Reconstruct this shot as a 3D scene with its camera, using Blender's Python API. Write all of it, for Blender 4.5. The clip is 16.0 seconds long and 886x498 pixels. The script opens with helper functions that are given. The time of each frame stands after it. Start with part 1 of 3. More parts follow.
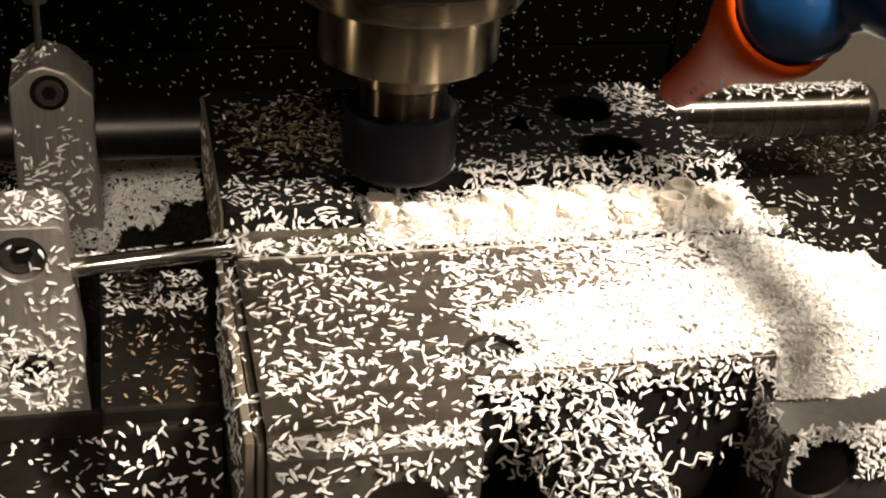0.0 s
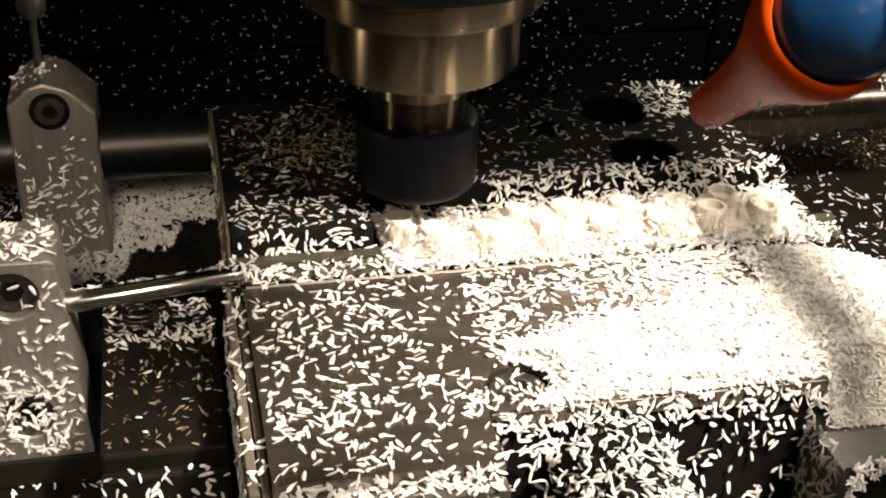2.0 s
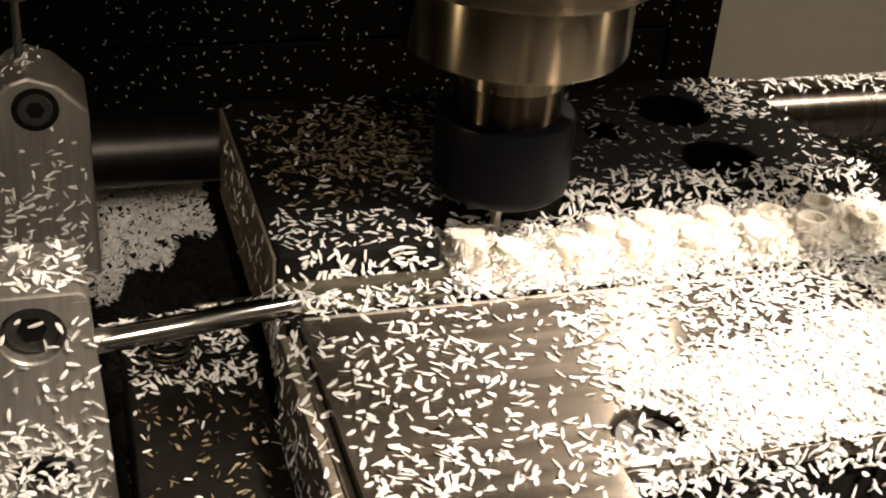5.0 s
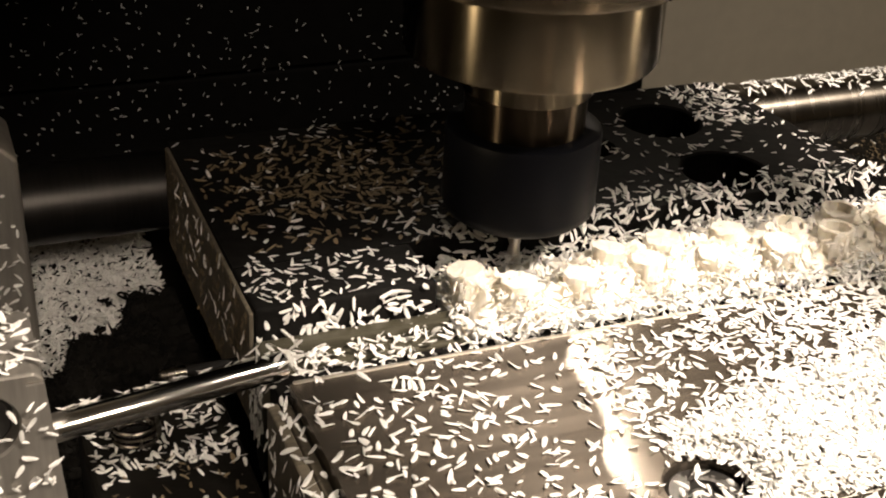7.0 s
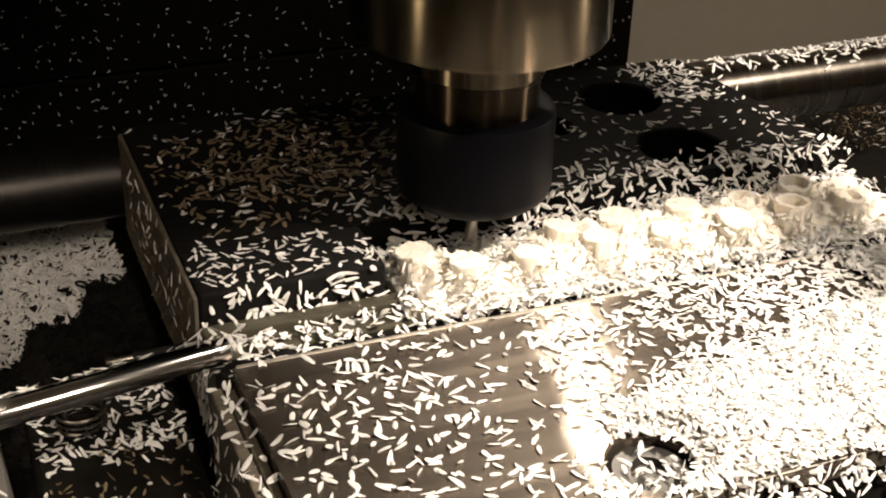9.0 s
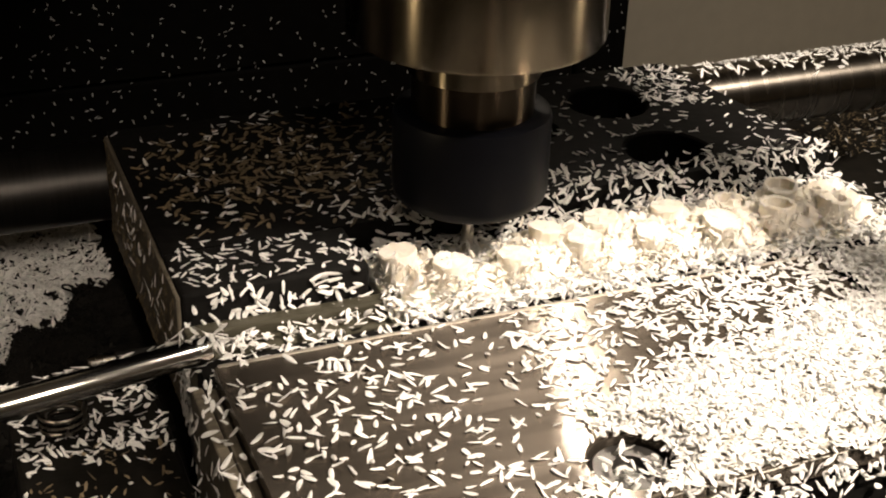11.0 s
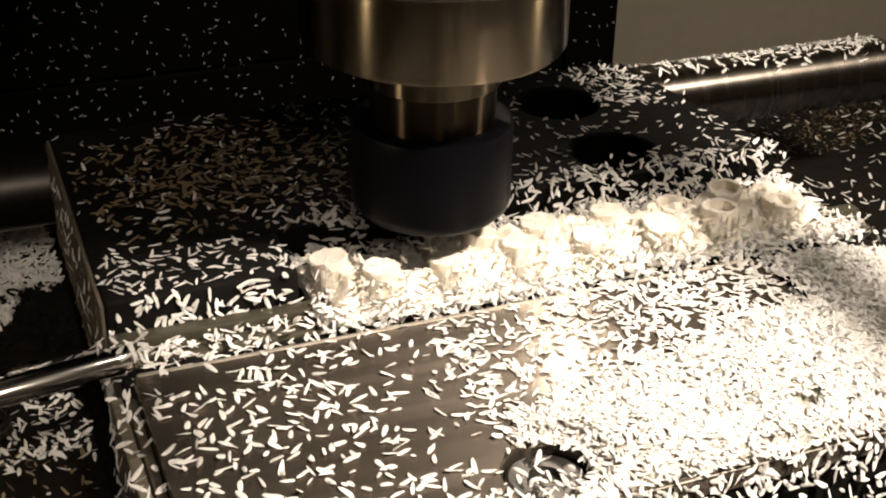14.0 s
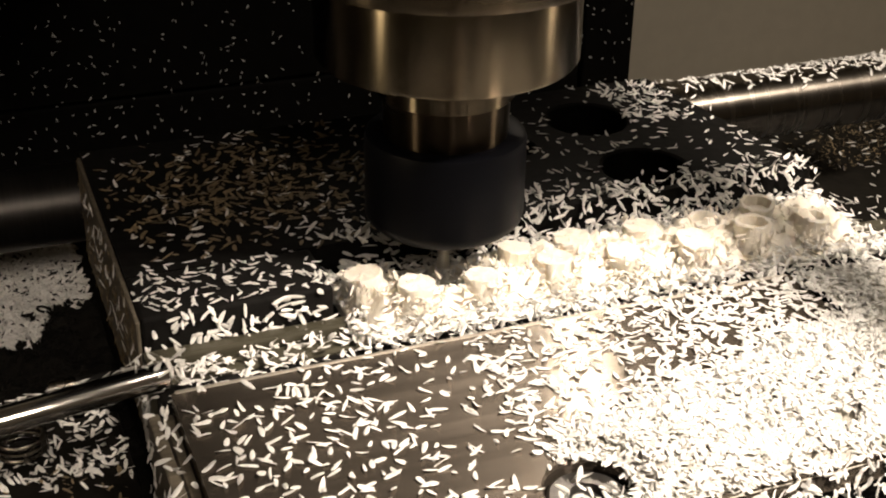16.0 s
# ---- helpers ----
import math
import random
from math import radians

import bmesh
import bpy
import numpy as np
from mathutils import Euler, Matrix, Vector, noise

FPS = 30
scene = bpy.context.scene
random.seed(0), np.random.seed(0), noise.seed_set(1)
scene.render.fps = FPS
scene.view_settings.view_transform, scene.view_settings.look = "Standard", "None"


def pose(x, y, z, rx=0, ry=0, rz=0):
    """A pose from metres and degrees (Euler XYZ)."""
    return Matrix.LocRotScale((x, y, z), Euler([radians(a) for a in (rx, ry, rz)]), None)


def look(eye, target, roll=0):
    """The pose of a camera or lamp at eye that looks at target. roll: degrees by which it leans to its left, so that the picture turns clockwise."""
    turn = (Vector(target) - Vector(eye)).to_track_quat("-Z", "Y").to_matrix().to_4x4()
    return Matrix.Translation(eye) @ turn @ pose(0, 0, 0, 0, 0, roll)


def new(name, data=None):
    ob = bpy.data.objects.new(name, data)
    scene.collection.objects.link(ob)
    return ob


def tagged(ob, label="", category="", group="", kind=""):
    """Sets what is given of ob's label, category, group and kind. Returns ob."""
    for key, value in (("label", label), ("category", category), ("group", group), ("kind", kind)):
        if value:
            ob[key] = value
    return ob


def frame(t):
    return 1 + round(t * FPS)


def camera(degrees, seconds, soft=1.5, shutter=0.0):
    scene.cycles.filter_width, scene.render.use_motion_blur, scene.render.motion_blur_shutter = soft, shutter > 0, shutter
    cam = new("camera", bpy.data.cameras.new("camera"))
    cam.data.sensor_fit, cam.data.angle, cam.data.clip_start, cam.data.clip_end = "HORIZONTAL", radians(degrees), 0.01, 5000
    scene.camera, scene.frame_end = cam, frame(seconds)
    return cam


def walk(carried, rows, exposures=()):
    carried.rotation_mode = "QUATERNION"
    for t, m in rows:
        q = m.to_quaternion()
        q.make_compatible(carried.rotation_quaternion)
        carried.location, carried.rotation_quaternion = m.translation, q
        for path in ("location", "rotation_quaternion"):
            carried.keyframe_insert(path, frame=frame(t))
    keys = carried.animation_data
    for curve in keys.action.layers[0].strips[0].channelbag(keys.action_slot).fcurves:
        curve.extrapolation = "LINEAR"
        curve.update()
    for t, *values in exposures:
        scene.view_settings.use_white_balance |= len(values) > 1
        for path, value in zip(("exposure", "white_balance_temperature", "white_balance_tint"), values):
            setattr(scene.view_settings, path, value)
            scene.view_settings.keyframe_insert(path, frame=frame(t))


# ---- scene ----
MM = 0.001

# ---- camera ----
cam = camera(36.43, 16.0, soft=2.0, shutter=0.5)
walk(cam, [
    (0, look((-0.0155, -0.1822, 0.1076), (0.0069, -0.0983, 0.0581), 4.67)),
    (0.5, look((-0.0157, -0.1778, 0.1037), (0.0059, -0.0933, 0.0549), 4.56)),
    (1, look((-0.0120, -0.1718, 0.1036), (0.0077, -0.0877, 0.0532), 2.62)),
    (1.5, look((-0.0094, -0.1687, 0.1012), (0.0100, -0.0848, 0.0503), 2.63)),
    (2, look((-0.0085, -0.1681, 0.1051), (0.0106, -0.0839, 0.0545), 2.10)),
    (2.5, look((-0.0083, -0.1682, 0.1056), (0.0104, -0.0840, 0.0550), 1.86)),
    (3, look((-0.0084, -0.1674, 0.1048), (0.0107, -0.0832, 0.0544), 1.87)),
    (3.5, look((-0.0084, -0.1674, 0.1047), (0.0103, -0.0830, 0.0545), 1.56)),
    (4, look((-0.0102, -0.1626, 0.1085), (0.0094, -0.0788, 0.0576), 1.46)),
    (4.5, look((-0.0200, -0.1472, 0.1030), (0.0058, -0.0659, 0.0508), 3.62)),
    (4.7, look((-0.0258, -0.1422, 0.0973), (0.0009, -0.0607, 0.0460), 4.40)),
    (6.8, look((-0.0333, -0.1170, 0.0822), (0.0004, -0.0360, 0.0343), 3.02)),
    (7, look((-0.0321, -0.1151, 0.0820), (0.0023, -0.0343, 0.0341), 3.06)),
    (7.5, look((-0.0315, -0.1123, 0.0806), (0.0029, -0.0317, 0.0324), 2.76)),
    (8, look((-0.0279, -0.1159, 0.0814), (0.0058, -0.0354, 0.0327), 2.24)),
    (8.5, look((-0.0282, -0.1121, 0.0807), (0.0065, -0.0320, 0.0318), 2.59)),
    (9, look((-0.0256, -0.1170, 0.0808), (0.0083, -0.0365, 0.0322), 1.87)),
    (9.2, look((-0.0256, -0.1162, 0.0806), (0.0083, -0.0357, 0.0319), 1.89)),
    (11.3, look((-0.0232, -0.1184, 0.0793), (0.0111, -0.0373, 0.0318), 1.94)),
    (11.5, look((-0.0225, -0.1177, 0.0804), (0.0127, -0.0370, 0.0330), 2.11)),
    (12, look((-0.0215, -0.1177, 0.0811), (0.0133, -0.0370, 0.0334), 1.88)),
    (12.5, look((-0.0205, -0.1179, 0.0828), (0.0136, -0.0370, 0.0350), 1.81)),
    (13, look((-0.0203, -0.1195, 0.0823), (0.0135, -0.0385, 0.0343), 1.62)),
    (13.5, look((-0.0151, -0.1245, 0.0818), (0.0173, -0.0429, 0.0339), 0.97)),
    (14, look((-0.0140, -0.1198, 0.0801), (0.0189, -0.0386, 0.0319), 1.32)),
    (14.5, look((-0.0155, -0.1188, 0.0806), (0.0179, -0.0377, 0.0325), 1.30)),
    (15, look((-0.0134, -0.1184, 0.0804), (0.0195, -0.0373, 0.0319), 1.28)),
    (15.5, look((-0.0149, -0.1167, 0.0811), (0.0178, -0.0355, 0.0327), 1.13)),
    (16, look((-0.0169, -0.1185, 0.0798), (0.0157, -0.0365, 0.0327), 1.03)),
], exposures=[(0.0, 0.22), (4.0, 0.15), (7.0, 0.06), (9.2, -0.07), (12.5, -0.22), (16.0, -0.18)])

# ---- light ----
world = bpy.data.worlds.new("workshop_dusk")
scene.world = world
world.use_nodes = True
world.node_tree.nodes["Background"].inputs[0].default_value = (1.0, 0.80, 0.58, 1)
world.node_tree.nodes["Background"].inputs[1].default_value = 0.006


def spot(name, eye, target, watts, degrees, blend, size, colour):
    lamp = bpy.data.lights.new(name, "SPOT")
    lamp.energy, lamp.spot_size, lamp.spot_blend, lamp.shadow_soft_size, lamp.color = watts, radians(degrees), blend, size, colour
    ob = new(name, lamp)
    ob.matrix_world = look([v * MM for v in eye], [v * MM for v in target])
    return ob


# work lamp on a gooseneck in front, one behind to the right, three weaker lamps to the sides, and two added area fills
# overhead, in front and over the far side
spot("work_lamp_light", (166, -165, 290), (66, -10, 0), 14.8, 41, 1.0, 0.017, (1.0, 0.85, 0.705))
spot("left_lamp_light", (-70, -340, 255), (-46, 50, -24), 12.0, 14, 0.9, 0.07, (1.0, 0.84, 0.685))
spot("rear_lamp_light", (252, 332, 328), (36, -27, 0), 2.0, 15, 1.0, 0.008, (1.0, 0.86, 0.70))
spot("side_lamp_light", (-257, -56, 66), (34, 18, 37), 3.0, 8, 0.3, 0.012, (1.0, 0.80, 0.52))
spot("right_lamp_light", (316, -83, 80), (38, 18, 38), 5.5, 8, 0.3, 0.010, (1.0, 0.82, 0.58))


def fill_light(name, eye, target, watts, size):
    lamp = bpy.data.lights.new(name, "AREA")
    lamp.energy, lamp.size, lamp.color = watts, size, (1.0, 0.86, 0.70)
    new(name, lamp).matrix_world = look(eye, target)


# added fills with no fixture behind them: general brightness, then panel and wall
fill_light("front_fill_light", (0.36, -0.45, 0.75), (0.0, 0.0, 0.0), 2.9, 0.12)
fill_light("far_fill_light", (0.30, -0.3, 0.97), (0.35, 0.4, 0.1), 0.86, 0.3)


# ---- materials ----
def material(name, colour, rough=0.5, metal=0.0, vary=0.25, grain=900.0, stain=60.0, bump=0.1, stretch=(1, 1, 1), random_tint=0.0, island=False, sss=0.0, brushed=None, spec=0.5):
    m = bpy.data.materials.new(name)
    m.use_nodes = True
    nodes, link = m.node_tree.nodes, m.node_tree.links.new
    b = nodes["Principled BSDF"]
    b.inputs["Roughness"].default_value, b.inputs["Metallic"].default_value = rough, metal
    b.inputs["Specular IOR Level"].default_value = spec
    co = nodes.new("ShaderNodeTexCoord")
    mp = nodes.new("ShaderNodeMapping")
    mp.inputs["Scale"].default_value = stretch
    link(co.outputs["Object"], mp.inputs["Vector"])
    fine, broad = nodes.new("ShaderNodeTexNoise"), nodes.new("ShaderNodeTexNoise")
    for n, s in ((fine, grain), (broad, stain)):
        n.inputs["Scale"].default_value, n.inputs["Detail"].default_value = s, 4
        link(mp.outputs[0], n.inputs["Vector"])
    add = nodes.new("ShaderNodeMath")
    add.operation = "ADD"
    link(fine.outputs[0], add.inputs[0]), link(broad.outputs[0], add.inputs[1])
    rng = nodes.new("ShaderNodeMapRange")
    rng.inputs["From Min"].default_value, rng.inputs["From Max"].default_value = 0.6, 1.4
    rng.inputs["To Min"].default_value, rng.inputs["To Max"].default_value = 1 - vary, 1 + vary
    link(add.outputs[0], rng.inputs[0])
    mul = nodes.new("ShaderNodeVectorMath")
    mul.operation = "SCALE"
    mul.inputs[0].default_value = colour
    last = rng.outputs[0]
    if random_tint:
        pick = nodes.new("ShaderNodeNewGeometry" if island else "ShaderNodeObjectInfo")
        r2 = nodes.new("ShaderNodeMapRange")
        r2.inputs["To Min"].default_value, r2.inputs["To Max"].default_value = 1 - random_tint, 1.0
        link(pick.outputs["Random Per Island" if island else "Random"], r2.inputs[0])
        mm = nodes.new("ShaderNodeMath")
        mm.operation = "MULTIPLY"
        link(last, mm.inputs[0]), link(r2.outputs[0], mm.inputs[1])
        last = mm.outputs[0]
    link(last, mul.inputs["Scale"])
    link(mul.outputs[0], b.inputs["Base Color"])
    rr = nodes.new("ShaderNodeMapRange")
    rr.inputs["To Min"].default_value, rr.inputs["To Max"].default_value = max(rough * 0.75, 0.03), min(rough * 1.25, 1)
    link(broad.outputs[0], rr.inputs[0]), link(rr.outputs[0], b.inputs["Roughness"])
    if bump:
        bp = nodes.new("ShaderNodeBump")
        bp.inputs["Strength"].default_value, bp.inputs["Distance"].default_value = min(bump, 1.0), 0.0004 * max(bump, 1.0)
        link(fine.outputs[0], bp.inputs["Height"]), link(bp.outputs[0], b.inputs["Normal"])
    if brushed:
        if brushed[0] == "grain":  # straight grain along x: gloss spreads across it
            tg = nodes.new("ShaderNodeCombineXYZ")
            tg.inputs[1].default_value = 1.0
        else:
            tg = nodes.new("ShaderNodeTangent")
            tg.direction_type, tg.axis = "RADIAL", brushed[0]
        b.inputs["Anisotropic"].default_value, b.inputs["Anisotropic Rotation"].default_value = brushed[1], brushed[2]
        link(tg.outputs[0], b.inputs["Tangent"])
    if sss:
        b.inputs["Subsurface Weight"].default_value, b.inputs["Subsurface Scale"].default_value = sss, 0.001
        b.inputs["Subsurface Radius"].default_value = (1, 0.85, 0.6)
    return m


M_PLATE = material("brushed_steel", (0.19, 0.163, 0.134), 0.21, 0.83, 0.45, 500, 40, 0.03, (0.02, 8, 1), brushed=("grain", 1.0, 0.0))
M_BLACK = material("black_oxide", (0.008, 0.0075, 0.007), 0.65, 0.0, 0.5, 700, 50, 0.15, spec=0.06)
M_SIDE = material("dusty_grey_flank", (0.13, 0.11, 0.08), 0.7, 0.1, 0.45, 300, 60, 0.4, (1, 6, 0.5))
M_LEDGE = material("dull_olive_strip", (0.065, 0.06, 0.042), 0.38, 0.3, 0.3, 500, 60, 0.1, (0.1, 6, 6))
# darker copy of the shaft steel: the weak light on the left is in the colour
M_ROD_DIM = material("dim_ground_shaft", (0.028, 0.026, 0.024), 0.38, 0.85, 0.3, 500, 40, 0.1, (6, 0.4, 0.4))
# dark swarf, taken to near black because the recess's shade is in the colour
M_SHADED_SWARF = material("shaded_dark_swarf", (0.008, 0.007, 0.0055), 0.8, 0.0, 0.6, 900, 200, 1.0, random_tint=0.5, island=True, spec=0.15)
M_BAR = material("grey_aluminium", (0.34, 0.32, 0.29), 0.42, 0.75, 0.2, 500, 60, 0.15, (3, 1, 0.3))
M_DARKSTEEL = material("dark_steel", (0.10, 0.095, 0.09), 0.35, 0.8, 0.3, 500, 60, 0.1)
M_EDGE = material("bright_edge", (0.62, 0.57, 0.50), 0.45, 0.85, 0.2, 700, 60, 0.1)
M_ROD = material("ground_shaft", (0.20, 0.182, 0.158), 0.27, 1.0, 0.2, 600, 60, 0.03, (6, 0.4, 0.4), brushed=("X", 0.75, 0.25))
M_PIN = material("bright_drawn_rod", (0.52, 0.51, 0.49), 0.17, 1.0, 0.15, 500, 60, 0.04, (0.3, 4, 4))
M_NOSE = material("turned_steel", (0.11, 0.091, 0.064), 0.24, 1.0, 0.05, 500, 4, 0.0, (1, 1, 14), brushed=("Z", 1.0, 0.25))
M_FLANGE = material("dark_turned_steel", (0.06, 0.047, 0.031), 0.27, 0.95, 0.1, 500, 30, 0.0, (1, 1, 10), brushed=("Z", 1.0, 0.25))
M_NUT = material("black_collet_nut", (0.0022, 0.0024, 0.0036), 0.40, 0.0, 0.2, 600, 60, 0.05, (1, 1, 8), spec=0.07)
M_SHAFT = material("smoked_steel", (0.028, 0.021, 0.014), 0.3, 0.95, 0.1, 500, 30, 0.0, (1, 1, 10), brushed=("Z", 1.0, 0.25))
M_FACE = material("dull_grey_face", (0.11, 0.10, 0.083), 0.5, 0.5, 0.3, 500, 60, 0.15, (1, 3, 1))
M_TOOL = material("carbide", (0.60, 0.57, 0.52), 0.38, 0.7, 0.1, 800, 100, 0.05)
M_CHIP = material("white_plastic_chip", (0.82, 0.81, 0.78), 0.55, 0.0, 0.08, 1500, 100, 0.0, random_tint=0.22, island=True)
M_WORK = material("white_plastic", (0.80, 0.75, 0.66), 0.45, 0.0, 0.12, 1500, 180, 0.3, sss=0.25)
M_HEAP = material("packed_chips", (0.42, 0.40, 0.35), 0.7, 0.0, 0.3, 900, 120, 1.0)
M_PANEL = material("black_panel", (0.004, 0.0037, 0.0033), 0.7, 0.0, 0.5, 200, 12, 0.1, spec=0.08)
M_WALL = material("beige_wall", (0.54, 0.50, 0.42), 0.8, 0.0, 0.08, 120, 8, 0.15)
M_ROOM = material("room_paint", (0.35, 0.31, 0.25), 0.85, 0.0, 0.1, 60, 5, 0.1)
M_BASE = material("oily_cast_iron", (0.008, 0.007, 0.0055), 0.6, 0.1, 0.5, 400, 40, 0.4, spec=0.15)
M_ORANGE = material("orange_plastic", (0.80, 0.085, 0.004), 0.5, 0.0, 0.1, 500, 80, 0.05, spec=0.15)
M_BLUE = material("blue_plastic", (0.008, 0.05, 0.15), 0.22, 0.0, 0.1, 500, 80, 0.03)
M_SWARF = material("brown_swarf", (0.25, 0.19, 0.11), 0.6, 0.0, 0.4, 900, 200, 0.5, random_tint=0.5, island=True)


# ---- builders (millimetres in, metres out) ----
def part(name, bm, mat, parent=None, label="", smooth=False):
    bmesh.ops.recalc_face_normals(bm, faces=bm.faces)
    bmesh.ops.scale(bm, vec=(MM, MM, MM), verts=bm.verts)
    me = bpy.data.meshes.new(name)
    if smooth:
        for f in bm.faces:
            f.smooth = True
    bm.to_mesh(me)
    bm.free()
    me.materials.append(mat)
    ob = new(name, me)
    if smooth:
        me.set_sharp_from_angle(angle=radians(35))
    if parent:
        ob.parent = parent
    if label:
        ob["label"] = label
    return ob


def thing(name, x, y, z, label, category, group="", kind=""):
    ob = new(name)
    ob.empty_display_size = 0.005
    ob.location = (x * MM, y * MM, z * MM)
    return tagged(ob, label, category, group, kind)


def box(x0, x1, y0, y1, z0, z1, bevel=0.4, bm=None):
    tmp = bmesh.new()
    r = bmesh.ops.create_cube(tmp, size=1)["verts"]
    for v in r:
        v.co = ((x0 + x1) / 2 + v.co.x * (x1 - x0), (y0 + y1) / 2 + v.co.y * (y1 - y0), (z0 + z1) / 2 + v.co.z * (z1 - z0))
    if bevel:
        bmesh.ops.bevel(tmp, geom=tmp.edges[:], offset=bevel, segments=2, affect="EDGES", profile=0.5)
    if bm is None:
        return tmp
    me = bpy.data.meshes.new("tmp")
    tmp.to_mesh(me)
    tmp.free()
    bm.from_mesh(me)
    bpy.data.meshes.remove(me)
    return bm


def turned(profile, n=64, axis="z", at=(0, 0, 0), bm=None):
    """A body of revolution; profile: (radius, height) from one end to the other."""
    bm = bm or bmesh.new()
    rings = []
    for r, h in profile:
        ring = []
        for i in range(n):
            a = 2 * math.pi * i / n
            p = (r * math.cos(a), r * math.sin(a), h)
            if axis == "x":
                p = (p[2], p[0], p[1])
            elif axis == "y":
                p = (p[0], p[2], p[1])
            ring.append(bm.verts.new((p[0] + at[0], p[1] + at[1], p[2] + at[2])))
        rings.append(ring)
    for a, b in zip(rings, rings[1:]):
        for i in range(n):
            bm.faces.new((a[i], a[(i + 1) % n], b[(i + 1) % n], b[i]))
    bm.faces.new(rings[0])
    bm.faces.new(rings[-1])
    return bm


def holed(x0, x1, y0, y1, z0, z1, holes, n=40):
    """A slab whose top has blind round holes (cx, cy, r, depth), with a small lip to each."""
    bm = bmesh.new()
    xs, ys = {x0, x1}, {y0, y1}
    for cx, cy, r, d in holes:
        xs |= {cx - 1.25 * r, cx + 1.25 * r}
        ys |= {cy - 1.25 * r, cy + 1.25 * r}
    xs, ys = sorted(v for v in xs if x0 <= v <= x1), sorted(v for v in ys if y0 <= v <= y1)

    def inside(a, b, c, d):
        for h in holes:
            if abs((a + b) / 2 - h[0]) < 1.25 * h[2] and abs((c + d) / 2 - h[1]) < 1.25 * h[2]:
                return h
        return None

    for a, b in zip(xs, xs[1:]):
        for c, d in zip(ys, ys[1:]):
            if not inside(a, b, c, d):
                bm.faces.new([bm.verts.new(p) for p in ((a, c, z1), (b, c, z1), (b, d, z1), (a, d, z1))])
    for cx, cy, r, dep in holes:
        rings = [[], [], [], []]
        for i in range(n):
            t = 2 * math.pi * (i + 0.5) / n
            c, s = math.cos(t), math.sin(t)
            k = 1.25 * r / max(abs(c), abs(s))
            for ring, (rad, z) in zip(rings, ((k, z1), (r * 1.06, z1), (r, z1 - 0.3), (r, z1 - dep))):
                ring.append(bm.verts.new((cx + rad * c, cy + rad * s, z)))
        for p, q in zip(rings, rings[1:]):
            for i in range(n):
                bm.faces.new((p[i], p[(i + 1) % n], q[(i + 1) % n], q[i]))
        bm.faces.new(rings[-1])
        for sx, sy in ((1, 1), (-1, 1), (-1, -1), (1, -1)):
            corner = (cx + sx * 1.25 * r, cy + sy * 1.25 * r)
            near = sorted(range(n), key=lambda i: (rings[0][i].co.x - corner[0]) ** 2 + (rings[0][i].co.y - corner[1]) ** 2)[:2]
            bm.faces.new((bm.verts.new((*corner, z1)), rings[0][near[0]], rings[0][near[1]]))
    b = [(x0, y0), (x1, y0), (x1, y1), (x0, y1)]
    for (ax, ay), (bx, by) in zip(b, b[1:] + b[:1]):
        bm.faces.new([bm.verts.new(p) for p in ((ax, ay, z0), (bx, by, z0), (bx, by, z1), (ax, ay, z1))])
    bm.faces.new([bm.verts.new((x, y, z0)) for x, y in b])
    bmesh.ops.remove_doubles(bm, verts=bm.verts, dist=0.001)
    return bm


def prism(outline, y0, y1, bevel=0.5):
    """An outline of (x, z) drawn out from y0 to y1."""
    bm = bmesh.new()
    a = [bm.verts.new((x, y0, z)) for x, z in outline]
    b = [bm.verts.new((x, y1, z)) for x, z in outline]
    bm.faces.new(a), bm.faces.new(b)
    for i in range(len(a)):
        j = (i + 1) % len(a)
        bm.faces.new((a[i], a[j], b[j], b[i]))
    if bevel:
        bmesh.ops.bevel(bm, geom=bm.edges[:], offset=bevel, segments=2, affect="EDGES", profile=0.5)
    return bm


def tube(points, r, n=10, bm=None):
    bm = bm or bmesh.new()
    rings = []
    pts = [Vector(p) for p in points]
    for i, p in enumerate(pts):
        d = (pts[min(i + 1, len(pts) - 1)] - pts[max(i - 1, 0)]).normalized()
        u = d.orthogonal().normalized() if not rings else (u - d * u.dot(d)).normalized()
        w = d.cross(u)
        rings.append([bm.verts.new(p + (u * math.cos(2 * math.pi * k / n) + w * math.sin(2 * math.pi * k / n)) * r) for k in range(n)])
    for a, b in zip(rings, rings[1:]):
        for k in range(n):
            bm.faces.new((a[k], a[(k + 1) % n], b[(k + 1) % n], b[k]))
    bm.faces.new(rings[0]), bm.faces.new(rings[-1])
    return bm


# ---- chips ----
STATIONS = ((-0.5, 0.5), (-0.34, 0.9), (-0.05, 1.0), (0.28, 0.72), (0.5, 0.12))
RNG = np.random.default_rng(7)


